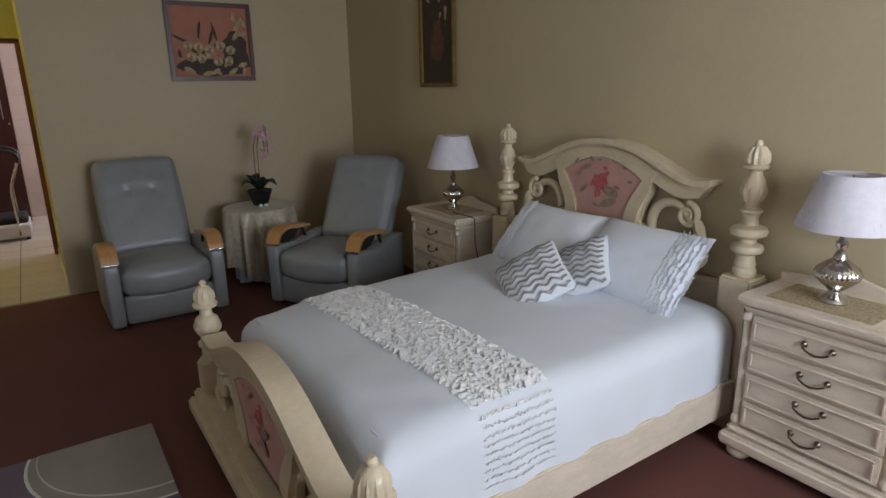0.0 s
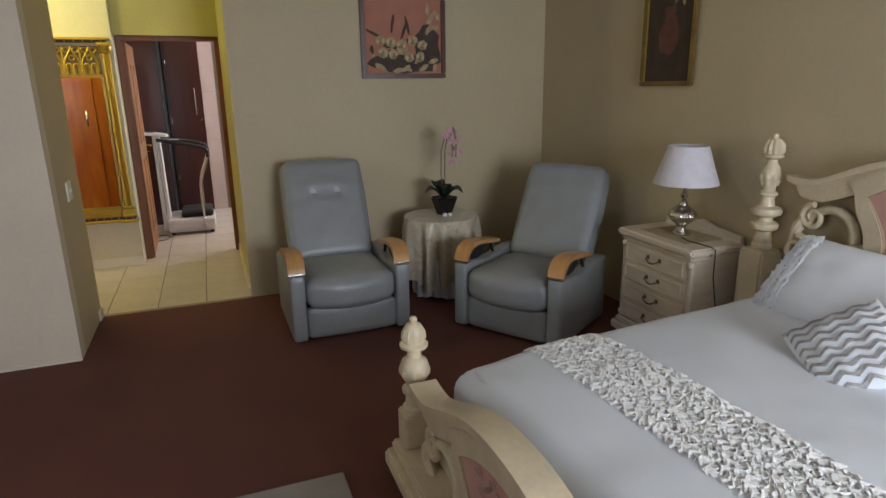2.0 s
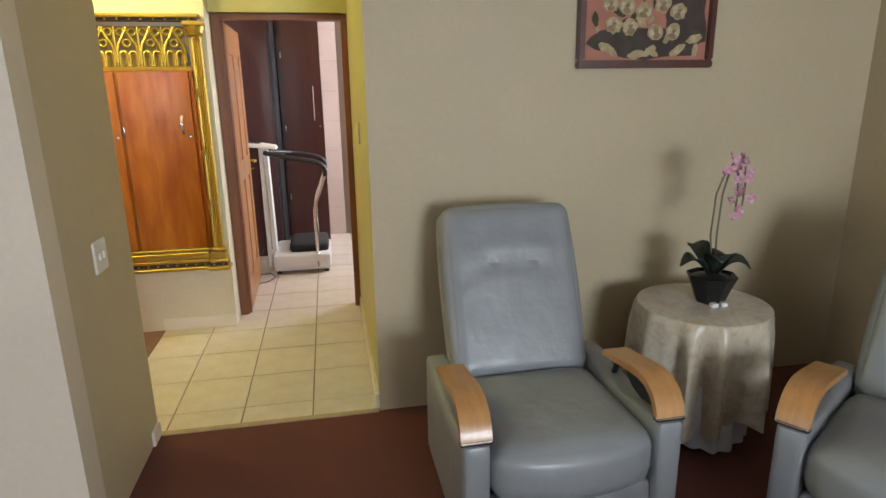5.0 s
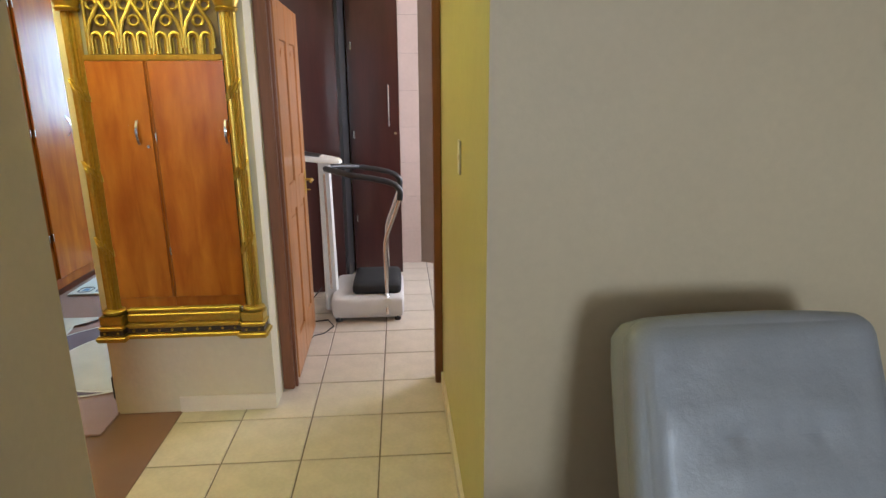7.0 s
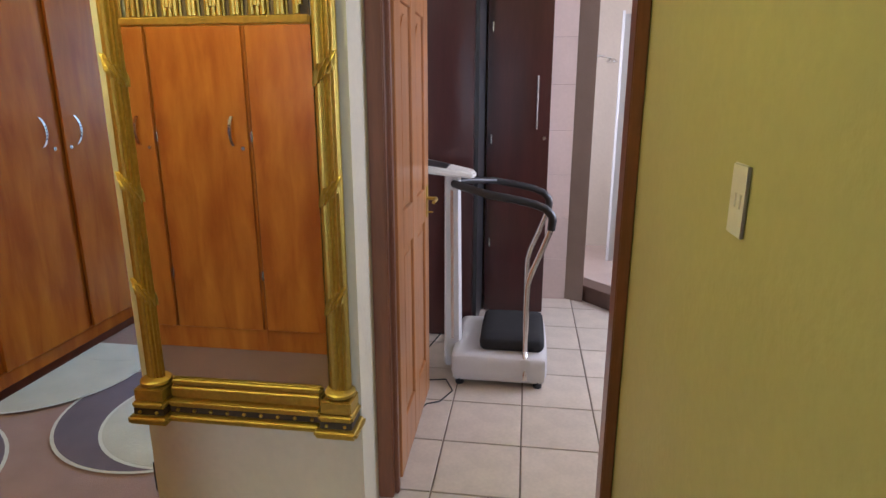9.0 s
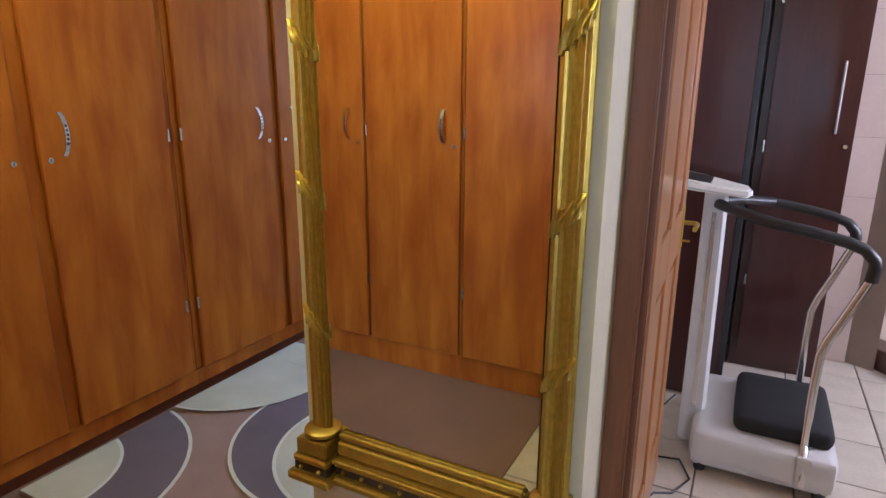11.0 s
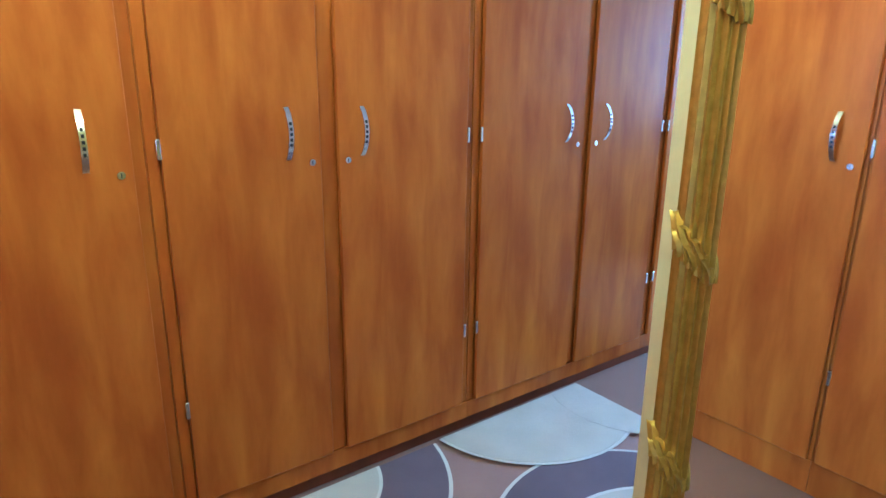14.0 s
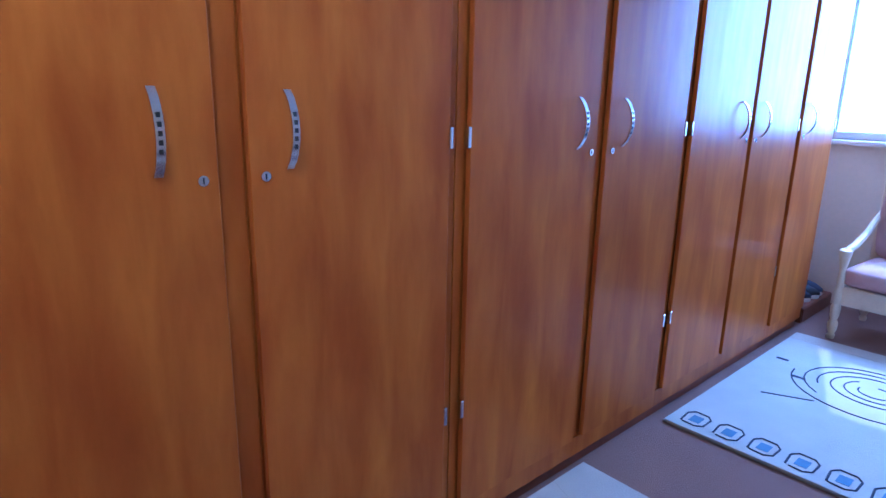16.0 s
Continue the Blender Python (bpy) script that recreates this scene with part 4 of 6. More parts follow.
def table_lamp(x, y, z, s, label):
    lamp = thing("table_lamp", pose(x, y, z), label, "lamp", "lamps on the nightstands")
    part("base", lathe([(0.052, 0), (0.055, 0.008), (0.046, 0.022), (0.030, 0.030), (0.022, 0.045), (0.034, 0.058)], 28), PEWTER, lamp, "", True)
    part("fluted_body", lathe([(0.034, 0.0582), (0.055, 0.075), (0.078, 0.098), (0.083, 0.115), (0.074, 0.135), (0.046, 0.158), (0.026, 0.172)], 72, flute=0.07, flutes=24), PEWTER, lamp, "fluted silver bulb", True)
    part("neck", lathe([(0.026, 0.1722), (0.022, 0.19), (0.012, 0.205), (0.020, 0.222), (0.022, 0.235), (0.012, 0.248), (0.009, 0.315), (0.016, 0.32), (0.016, 0.345), (0.012, 0.350)], 24), PEWTER, lamp, "", True)
    part("socket", lathe([(0.0155, 0.3502), (0.0155, 0.39), (0.005, 0.395)], 16), WHITEP, lamp, "", True)
    bm = bmesh.new()
    seg, r0, r1, z0, z1 = 48, 0.160 * s, 0.096 * s, 0.215 + 0.075 * s, 0.215 + 0.265 * s
    v = [[bm.verts.new((r * math.cos(2 * math.pi * i / seg), r * math.sin(2 * math.pi * i / seg), zz)) for i in range(seg)] for r, zz in ((r0, z0), (r1, z1), (r1 - 0.004, z1), (r0 - 0.004, z0))]
    for k in range(4):
        for i in range(seg):
            bm.faces.new((v[k][i], v[k][(i + 1) % seg], v[(k + 1) % 4][(i + 1) % seg], v[(k + 1) % 4][i]))
    shade = part("shade", bm, SHADE, lamp, "lilac grey cone shade with damask scrolls", True)
    rnd = random.Random(7)
    for row in range(3):
        for k in range(9):
            a0 = 2 * math.pi * (k + 0.5 * (row % 2)) / 9
            f0 = (row + 0.55) / 3.1

            def on(u, w):
                f = f0 + w / (z1 - z0)
                r = r0 + (r1 - r0) * f + 0.0004
                a = a0 + u / r
                return (r * math.cos(a), r * math.sin(a), z0 + (z1 - z0) * f)
            pts = scroll(0, 0, 0.030 * s, 1.2, rnd.uniform(0, 360), 1 if k % 2 else -1, 20)
            part("damask_scroll", tube([on(u, w) for u, w in pts], [0.0009] * 21, 4), SHADEP, shade)
    part("harp", tube([(0.0, -r1 + 0.003, z1 - 0.003), (0, 0, z1 - 0.003), (0, r1 - 0.003, z1 - 0.003)], 0.002, 6), CHROME, lamp)
    part("rod", tube([(0, 0, 0.394), (0, 0, z1 - 0.004)], 0.003, 6), CHROME, lamp)
    return lamp


for (lx, ly, lz, s, txt) in ((3.09, 3.215, 0.716, 1.13, "silver table lamp with a lilac patterned shade"), (3.13, 0.735, 0.737, 1.05, "silver fluted table lamp with a lilac damask shade")):
    tagged(part("table_mat", B(lx - 0.13, ly - 0.19, lz + 0.0005, lx + 0.13, ly + 0.19, lz + 0.004), LACE), "gold lace runner on the nightstand", "table mat", "mats under the lamps")
    table_lamp(lx, ly, lz + 0.0045, s, txt)
tagged(part("lamp_cable", tube([(3.03, 3.14, 0.723), (3.0, 3.06, 0.724), (3.01, 2.99, 0.724), (3.02, 2.91, 0.722), (3.03, 2.887, 0.71), (3.03, 2.882, 0.55), (3.07, 2.88, 0.36), (3.13, 2.878, 0.2), (3.17, 2.873, 0.012)], 0.0035, 6), BLACKP, smooth=True), "thin black cable hanging down the nightstand", "cable")


def recliner(m, label, back=0.77, tilt=24.5):
    c = thing("armchair", m, label, "armchair", "leather recliners")
    part("base", B(-0.27, 0.06, 0.012, 0.27, 0.66, 0.06), BLACKP, c)
    part("footrest_panel", soft_box(-0.288, 0.002, 0.028, 0.288, 0.07, 0.232, 0.022, 0.008), LEATHER, c, "", True)
    bm = soft_box(-0.287, -0.02, 0.232, 0.287, 0.56, 0.425, 0.06, 0.020, 10)
    for v in bm.verts:
        k = max(0, 1 - (v.co.x / 0.287) ** 2) * max(0, 1 - max(0, v.co.y) / 0.25)
        if v.co.z < 0.33:
            v.co.z -= 0.030 * k
        v.co.y -= 0.022 * k
        v.co.z += 0.004 * noise.noise(Vector((v.co.x * 9, v.co.y * 9, 3)))
    part("seat", bm, LEATHER, c, "", True)
    # reclined back: lower cushion, headrest roll
    mb = Matrix.Translation((0, 0.58, 0.35)) @ Matrix.Rotation(radians(-tilt), 4, "X")
    bk = part("backrest", soft_box(-0.292, -0.06, 0.0, 0.292, 0.09, back, 0.055, 0.014, 9, None, mb), LEATHER, c, "", True)
    seam = back - 0.265
    bm = soft_box(-0.286, -0.088, 0.03, 0.286, 0.02, back - 0.004, 0.05, 0.014, 22)
    for v in bm.verts:
        x, y, z = v.co
        if y > -0.03:
            continue
        # leather drawn in at two tucks below the headrest, the fold between them fading to the sides
        line = seam + 0.016 * math.cos(min(1.0, abs(x) / 0.20) * math.pi)
        tuck = math.exp(-((abs(x) - 0.10) / 0.032) ** 2)
        fold = 1 / (1 + (x / 0.22) ** 6)
        d = z - line
        v.co.y += fold * (0.015 * math.exp(-(d / 0.020) ** 2) - 0.007 * math.exp(-((d - 0.06) / 0.04) ** 2)) + 0.009 * tuck * math.exp(-(d / 0.030) ** 2)
        v.co.y += 0.006 * noise.noise(Vector((x * 5, z * 4, back * 7))) + 0.003 * noise.noise(Vector((x * 15, z * 8, 4.0)))
    bmesh.ops.transform(bm, matrix=mb, verts=bm.verts)
    part("back_cushion", bm, LEATHER, bk, "padded back with two stitched tucks", True)
    for s in (-1, 1):
        a, b = sorted((s * 0.292, s * 0.388))
        bm = soft_box(a, -0.012, 0.022, b, 0.71, 0.458, 0.022, 0.004, 8)
        for v in bm.verts:
            if v.co.z > 0.40:
                v.co.z -= 0.038 * math.exp(-((v.co.y - 0.30) / 0.14) ** 2)
        part("side_panel", bm, LEATHER, c, "", True)
        # bent wood arm
        line = [(0.0, 0.470), (0.012, 0.510), (0.04, 0.548), (0.085, 0.572), (0.14, 0.580), (0.22, 0.572), (0.32, 0.555), (0.42, 0.540)]
        low = [(0.022, 0.470), (0.034, 0.500), (0.058, 0.527), (0.095, 0.546), (0.14, 0.553), (0.22, 0.546), (0.32, 0.531), (0.42, 0.518)]
        arm = part("armrest", ribbon(line, low, 0.105, lambda u, v, d: (s * 0.34 - 0.0525 + d, u, v)), ARMWOOD, c, "curved honey-coloured wooden armrest", True)
        part("chrome_band", B(s * 0.34 - 0.054, -0.004, 0.455, s * 0.34 + 0.054, 0.026, 0.4695, 0.004), CHROME, arm)
        part("arm_bracket", tube([(s * 0.34, 0.37, 0.53), (s * 0.34, 0.40, 0.46), (s * 0.34, 0.42, 0.42)], 0.012, 8), BLACKP, arm, "", True)
        part("hinge_plate", B(s * 0.34 - 0.008, 0.40, 0.47, s * 0.34 + 0.008, 0.425, 0.514, 0.003), CHROME, arm)
        part("arm_curve", slab([(0.03, 0.47), (0.05, 0.50), (0.09, 0.53), (0.14, 0.54), (0.26, 0.53), (0.33, 0.515), (0.26, 0.46), (0.16, 0.435), (0.08, 0.452)], 0.012, lambda u, v, d: (s * 0.34 - 0.006 + d, u, v)), BLACKP, arm)
    for x in (-0.33, 0.33):
        for y in (0.06, 0.66):
            part("glide", lathe([(0.02, 0), (0.02, 0.031)], 10, (x, y, 0)), BLACKP, c)
    return c


recliner(pose(1.312, 4.13, 0, 0, 0, 0.5), "grey leather recliner armchair with wooden arms beside the passage", 0.762)
recliner(pose(2.20, 3.725, 0, 0, 0, -57), "grey leather recliner armchair turned towards the bed", 0.74, 28.5)


def side_table():
    t = thing("side_table", pose(2.16, 4.745, 0), "small round side table between the armchairs", "table")
    part("tabletop", lathe([(0.262, 0.60), (0.274, 0.605), (0.274, 0.616), (0.262, 0.621)], 40), STANDW, t, "", True)
    part("column", lathe([(0.14, 0), (0.12, 0.03), (0.04, 0.06), (0.035, 0.55), (0.10, 0.60)], 20), STANDW, t, "", True)
    bm = bmesh.new()
    seg = 160
    prof = [(0.0, 0.628), (0.15, 0.628), (0.262, 0.628), (0.280, 0.622), (0.288, 0.60), (0.290, 0.5), (0.289, 0.36), (0.287, 0.25), (0.286, 0.125)]
    rows = []
    for r, z in prof[1:]:
        hang = max(0, (0.605 - z) / 0.58)
        row = []
        for i in range(seg):
            a = 2 * math.pi * i / seg
            f = 1.35 * math.sin(a * 10 + 1.3 * math.sin(a * 3)) + 0.55 * math.sin(a * 17 + 2)
            row.append(bm.verts.new(((r + 0.040 * hang ** 0.6 * f - 0.03 * hang) * math.cos(a), (r + 0.040 * hang ** 0.6 * f - 0.03 * hang) * math.sin(a), z + (0.035 * math.sin(4 * a + 1) + 0.012 * math.sin(13 * a) if z < 0.15 else 0) * hang)))
        rows.append(row)
    c = bm.verts.new((0, 0, 0.628))
    for i in range(seg):
        bm.faces.new((c, rows[0][i], rows[0][(i + 1) % seg]))
        for p, q in zip(rows, rows[1:]):
            bm.faces.new((p[i], q[i], q[(i + 1) % seg], p[(i + 1) % seg]))
    under = []
    ub = bmesh.new()
    for z in (0.598, 0.30, 0.02):
        k = (0.6 - z) / 0.58
        under.append([ub.verts.new(((0.225 + 0.012 * k * math.sin(17 * a)) * math.cos(a), (0.225 + 0.012 * k * math.sin(17 * a)) * math.sin(a), z + 0.012 * k * math.sin(5 * a))) for a in [2 * math.pi * i / 120 for i in range(120)]])
    for r0, r1 in zip(under, under[1:]):
        for i in range(120):
            ub.faces.new((r0[i], r1[i], r1[(i + 1) % 120], r0[(i + 1) % 120]))
    uc = part("table_skirt", ub, SHEET, smooth=True)
    uc.matrix_world = pose(2.16, 4.745, 0)
    tagged(uc, "white cotton underskirt below the champagne tablecloth", "tablecloth")
    cl = part("tablecloth", bm, CLOTH, smooth=True)
    cl.matrix_world = pose(2.16, 4.745, 0)
    tagged(cl, "champagne satin cloth hanging in folds over the round table", "tablecloth")


side_table()


def orchid(m):
    o = thing("orchid", m, "pink orchid in a black pot on the side table", "plant")
    part("pot", lathe([(0.055, 0), (0.062, 0.006), (0.085, 0.07), (0.108, 0.125), (0.104, 0.128), (0.09, 0.115)], 8), POTM, o, "faceted black pot")
    part("moss", lathe([(0.088, 0.112), (0.05, 0.128), (0.01, 0.132)], 12), LEAFG, o, "", True)
    rnd = random.Random(11)
    for k in range(5):
        a = k * 1.27 + 0.5
        pts = [(0.02 + 0.13 * t, 0.05 * math.sin(t * 2.6) * 1.3 + 0.125 - 0.02 * t) for t in [i / 7 for i in range(8)]]
        wd = [0.014, 0.034, 0.050, 0.058, 0.056, 0.046, 0.028, 0.004]
        bm = bmesh.new()
        rows = []
        for (r, z), w in zip(pts, wd):
            c, s = math.cos(a), math.sin(a)
            up = 0.11 if k % 2 else 0.04
            rows.append([bm.verts.new((r * c - dx * s, r * s + dx * c, z + abs(dx) * 0.35 + up * r * 5)) for dx in (-w, 0, w)])
        for p, q in zip(rows, rows[1:]):
            for i in range(2):
                bm.faces.new((p[i], p[i + 1], q[i + 1], q[i]))
        leaf = part("leaf", bm, LEAFG, o, "", True)
        so = leaf.modifiers.new("thick", "SOLIDIFY")
        so.thickness = 0.003
    for s, lean_x, top in ((0, 0.02, 0.60), (1, 0.05, 0.64)):
        st = [(0.01 * s, 0.0, 0.12), (-0.02 + 0.03 * s, 0.01, 0.3), (-0.02 + 0.03 * s, 0.0, 0.48), (0.0 + 0.03 * s, -0.01, top - 0.04), (lean_x, -0.02, top), (lean_x + 0.03, -0.03, top - 0.03), (lean_x + 0.04, -0.03, top - 0.12), (lean_x + 0.035, -0.03, top - 0.22)]
        part("stem", tube(st, 0.004, 6), STEMG, o, "", True)
        for k in range(11):
            f = k / 10
            i = 3 + min(3, int(f * 4))
            g = f * 4 - int(f * 4) if f < 1 else 1
            p = Vector(st[i]).lerp(Vector(st[min(i + 1, 7)]), g) + Vector((rnd.uniform(-0.03, 0.03), rnd.uniform(-0.03, 0.01), rnd.uniform(-0.01, 0.02)))
            R = Euler((rnd.uniform(0.9, 2.0), rnd.uniform(-0.6, 0.6), rnd.uniform(0, 6))).to_matrix().to_4x4()
            bm = bmesh.new()
            for q in range(5):
                a = 2 * math.pi * q / 5
                mm = Matrix.Translation(p) @ R @ Matrix.Rotation(a, 4, "Z")
                r = rnd.uniform(0.018, 0.026)
                vs = [bm.verts.new(mm @ Vector(v)) for v in ((0, 0, 0), (r * 0.5, r * 0.42, 0.004), (r, r * 0.25, 0.0), (r * 1.15, 0, -0.003), (r, -r * 0.25, 0.0), (r * 0.5, -r * 0.42, 0.004))]
                bm.faces.new(vs)
            part("flower", bm, PETAL, o)
    for k, x in enumerate((-0.022, 0.022)):
        part("plant_tag", B(x - 0.018, -0.085, 0.0, x + 0.012, -0.055, 0.018, 0.003), WHITEP, o, "tiny white block at the pot's foot")


orchid(pose(2.19, 4.745, 0.6285))


def picture(m, w, h, frame_mat, fw, canvas, label):
    """A framed picture: m at its middle, facing local -y."""
    p = thing("painting", m, label, "painting")
    for nm, b in (("frame", (-w / 2, -0.03, h / 2 - fw, w / 2, -0.002, h / 2)), ("frame", (-w / 2, -0.03, -h / 2, w / 2, -0.002, -h / 2 + fw)),
                  ("frame", (-w / 2, -0.03, -h / 2 + fw, -w / 2 + fw, -0.002, h / 2 - fw)), ("frame", (w / 2 - fw, -0.03, -h / 2 + fw, w / 2, -0.002, h / 2 - fw))):
        part(nm, B(*b, 0.006), frame_mat, p)
    part("canvas", B(-w / 2 + fw, -0.012, -h / 2 + fw, w / 2 - fw, -0.003, h / 2 - fw), canvas, p)
    return p


def dab(parent, name, u, v, r, sq, turn, material, layer, rnd):
    out = []
    for i in range(16):
        a = 2 * math.pi * i / 16
        k = r * (1 + 0.15 * rnd.uniform(-1, 1))
        x, y = k * math.cos(a), k * sq * math.sin(a)
        out.append((u + x * math.cos(turn) - y * math.sin(turn), v + x * math.sin(turn) + y * math.cos(turn)))
    lift = rnd.uniform(0, 0.0009)
    part(name, slab(out, 0.001, lambda a, b, d: (a, -0.0125 - 0.0012 * layer - lift - d, b)), material, parent)


def rose_painting():
    p = picture(pose(2.046, YN, 1.950), 0.685, 0.62, PICWOOD, 0.036, PAINTBG, "framed painting of cream roses on a salmon ground")
    rnd = random.Random(21)
    dab(p, "painted_foliage", 0, -0.20, 0.30, 0.24, 0, PAINTDK, 0, rnd)
    dab(p, "painted_foliage", 0.19, -0.08, 0.11, 1.5, 0.2, PAINTDK, 0, rnd)
    for k in range(26):
        dab(p, "painted_leaf", rnd.uniform(-0.26, 0.27), rnd.uniform(-0.25, -0.02), rnd.uniform(0.02, 0.04), 0.45, rnd.uniform(0, 3), PAINTG if k % 3 else PAINTY, 1, rnd)
    for u, v in ((-0.19, -0.03), (-0.11, -0.04), (-0.02, -0.06), (0.07, -0.03), (0.15, -0.06), (-0.09, -0.13), (0.04, -0.15), (0.13, -0.15), (-0.17, -0.12)):
        dab(p, "painted_rose", u, v, 0.040, 0.95, 0, PAINTY, 2, rnd)
        for q in range(4):
            a = 1.57 * q + rnd.uniform(-0.5, 0.5)
            dab(p, "painted_petal", u + 0.020 * math.cos(a), v + 0.018 * math.sin(a), 0.019, 0.62, a + 1.57, (PAINTC, PAINTY, PAINTC, PAINTH)[q], 3 + 0.5 * q, rnd)
        dab(p, "painted_rose_heart", u + 0.003, v + 0.003, 0.011, 0.8, 0.5, PAINTH, 6, rnd)
    for u, v, t in ((0.22, 0.13, 1.0), (0.25, 0.07, 0.2), (0.20, 0.20, 1.6), (0.27, 0.16, 2.2), (0.24, -0.18, 0.3), (-0.20, -0.22, 2.8), (-0.05, -0.25, 0.2), (0.16, -0.23, 0.5), (0.20, 0.05, 0.9)):
        dab(p, "painted_lily", u, v, 0.042, 0.45, t, PAINTY, 2, rnd)
    for u, v, t in ((-0.09, 0.09, 1.4), (0.03, 0.08, 1.8), (-0.24, 0.02, 2.7), (0.0, 0.04, 1.2)):
        dab(p, "painted_stem", u, v, 0.07, 0.16, t, PAINTDK, 1, rnd)


rose_painting()


def urn_painting():
    p = picture(pose(XE, 3.68, 1.99, 0, 0, -90), 0.47, 0.86, PICGOLD, 0.03, PAINTDK, "tall gilt-framed dark painting of an urn")
    rnd = random.Random(5)
    dab(p, "painted_urn", 0, -0.13, 0.085, 1.45, 0, PAINTR, 1, rnd)
    dab(p, "painted_urn_neck", 0, 0.02, 0.06, 0.4, 0, PAINTR, 1, rnd)
    for k in range(16):
        dab(p, "painted_leaf", rnd.uniform(-0.14, 0.14), rnd.uniform(0.06, 0.36), rnd.uniform(0.02, 0.05), 0.5, rnd.uniform(0, 3), PAINTG if k % 2 else PAINTY, 1, rnd)
    part("gilt_lip", B(-0.205, -0.020, -0.400, -0.1975, -0.0125, 0.400), GOLD, p)
    part("gilt_lip", B(0.1975, -0.020, -0.400, 0.205, -0.0125, 0.400), GOLD, p)


urn_painting()


def light_switch(m, label, k=1.0):
    s = thing("light_switch", m, label, "light switch")
    part("plate", B(-0.06 * k, -0.009 * k, -0.06, 0.06 * k, 0, 0.06, 0.003), WHITEP, s)
    for x in (-0.02, 0.02):
        part("rocker", B(x * k - 0.009, -0.009 * k - 0.007 * k * k, -0.012, x * k + 0.009, -0.0092 * k, 0.012, 0.001), WHITEP, s)
    return s


light_switch(pose(SX + 0.0002, 4.85, 0.975, 0, 0, 90), "white double light switch plate on the wall end")
light_switch(pose(PX + 0.0018, 5.855, 1.332, 0, 0, -90), "white light switch plate on the passage wall", 0.6)


def pattern_rug(m, w, d, shapes, base, label):
    """A pile rug with raised areas; shapes: (name, outline, material, level)."""
    r = thing("rug", m, label, "rug")
    part("base", B(0, 0, 0.0005, w, d, 0.010, 0.003), base, r)
    for nm, o, mt, lv in shapes:
        part(nm, slab(o, 0.0012, lambda u, v, dd: (u, v, 0.0102 + 0.0013 * lv + dd)), mt, r)
    return r


def clip_poly(o, w, d, e=0.004):
    """The part of an outline that lies on the rug."""
    for axis, lim, sign in ((0, e, 1), (0, w - e, -1), (1, e, 1), (1, d - e, -1)):
        out = []
        for i, p in enumerate(o):
            q = o[(i + 1) % len(o)]
            a, b = sign * (p[axis] - lim), sign * (q[axis] - lim)
            if a >= 0:
                out.append(p)
            if (a > 0 > b) or (a < 0 < b):
                k = a / (a - b)
                out.append((p[0] + k * (q[0] - p[0]), p[1] + k * (q[1] - p[1])))
        o = out
        if len(o) < 3:
            return []
    return o


def disc(cu, cv, r, w, d, n=64):
    return clip_poly([(cu + r * math.cos(2 * math.pi * i / n), cv + r * math.sin(2 * math.pi * i / n)) for i in range(n)], w, d)


# bedroom rug beside the foot of the bed
_s = [("pile_line", disc(1.33, 1.27, 0.50, 1.35, 1.40), RUGL, 0), ("pile_corner", disc(1.33, 1.27, 0.487, 1.35, 1.40), RUGG, 1), ("pile_arc", disc(1.33, 1.31, 0.455, 1.35, 1.40), RUGB, 2), ("pile_corner", disc(1.33, 1.315, 0.45, 1.35, 1.40), RUGG, 3)]
pattern_rug(pose(-0.41, 1.325, 0, 0, 0, 0), 1.35, 1.40, _s, RUGP, "mauve rug with a grey-beige rounded corner on the red carpet")


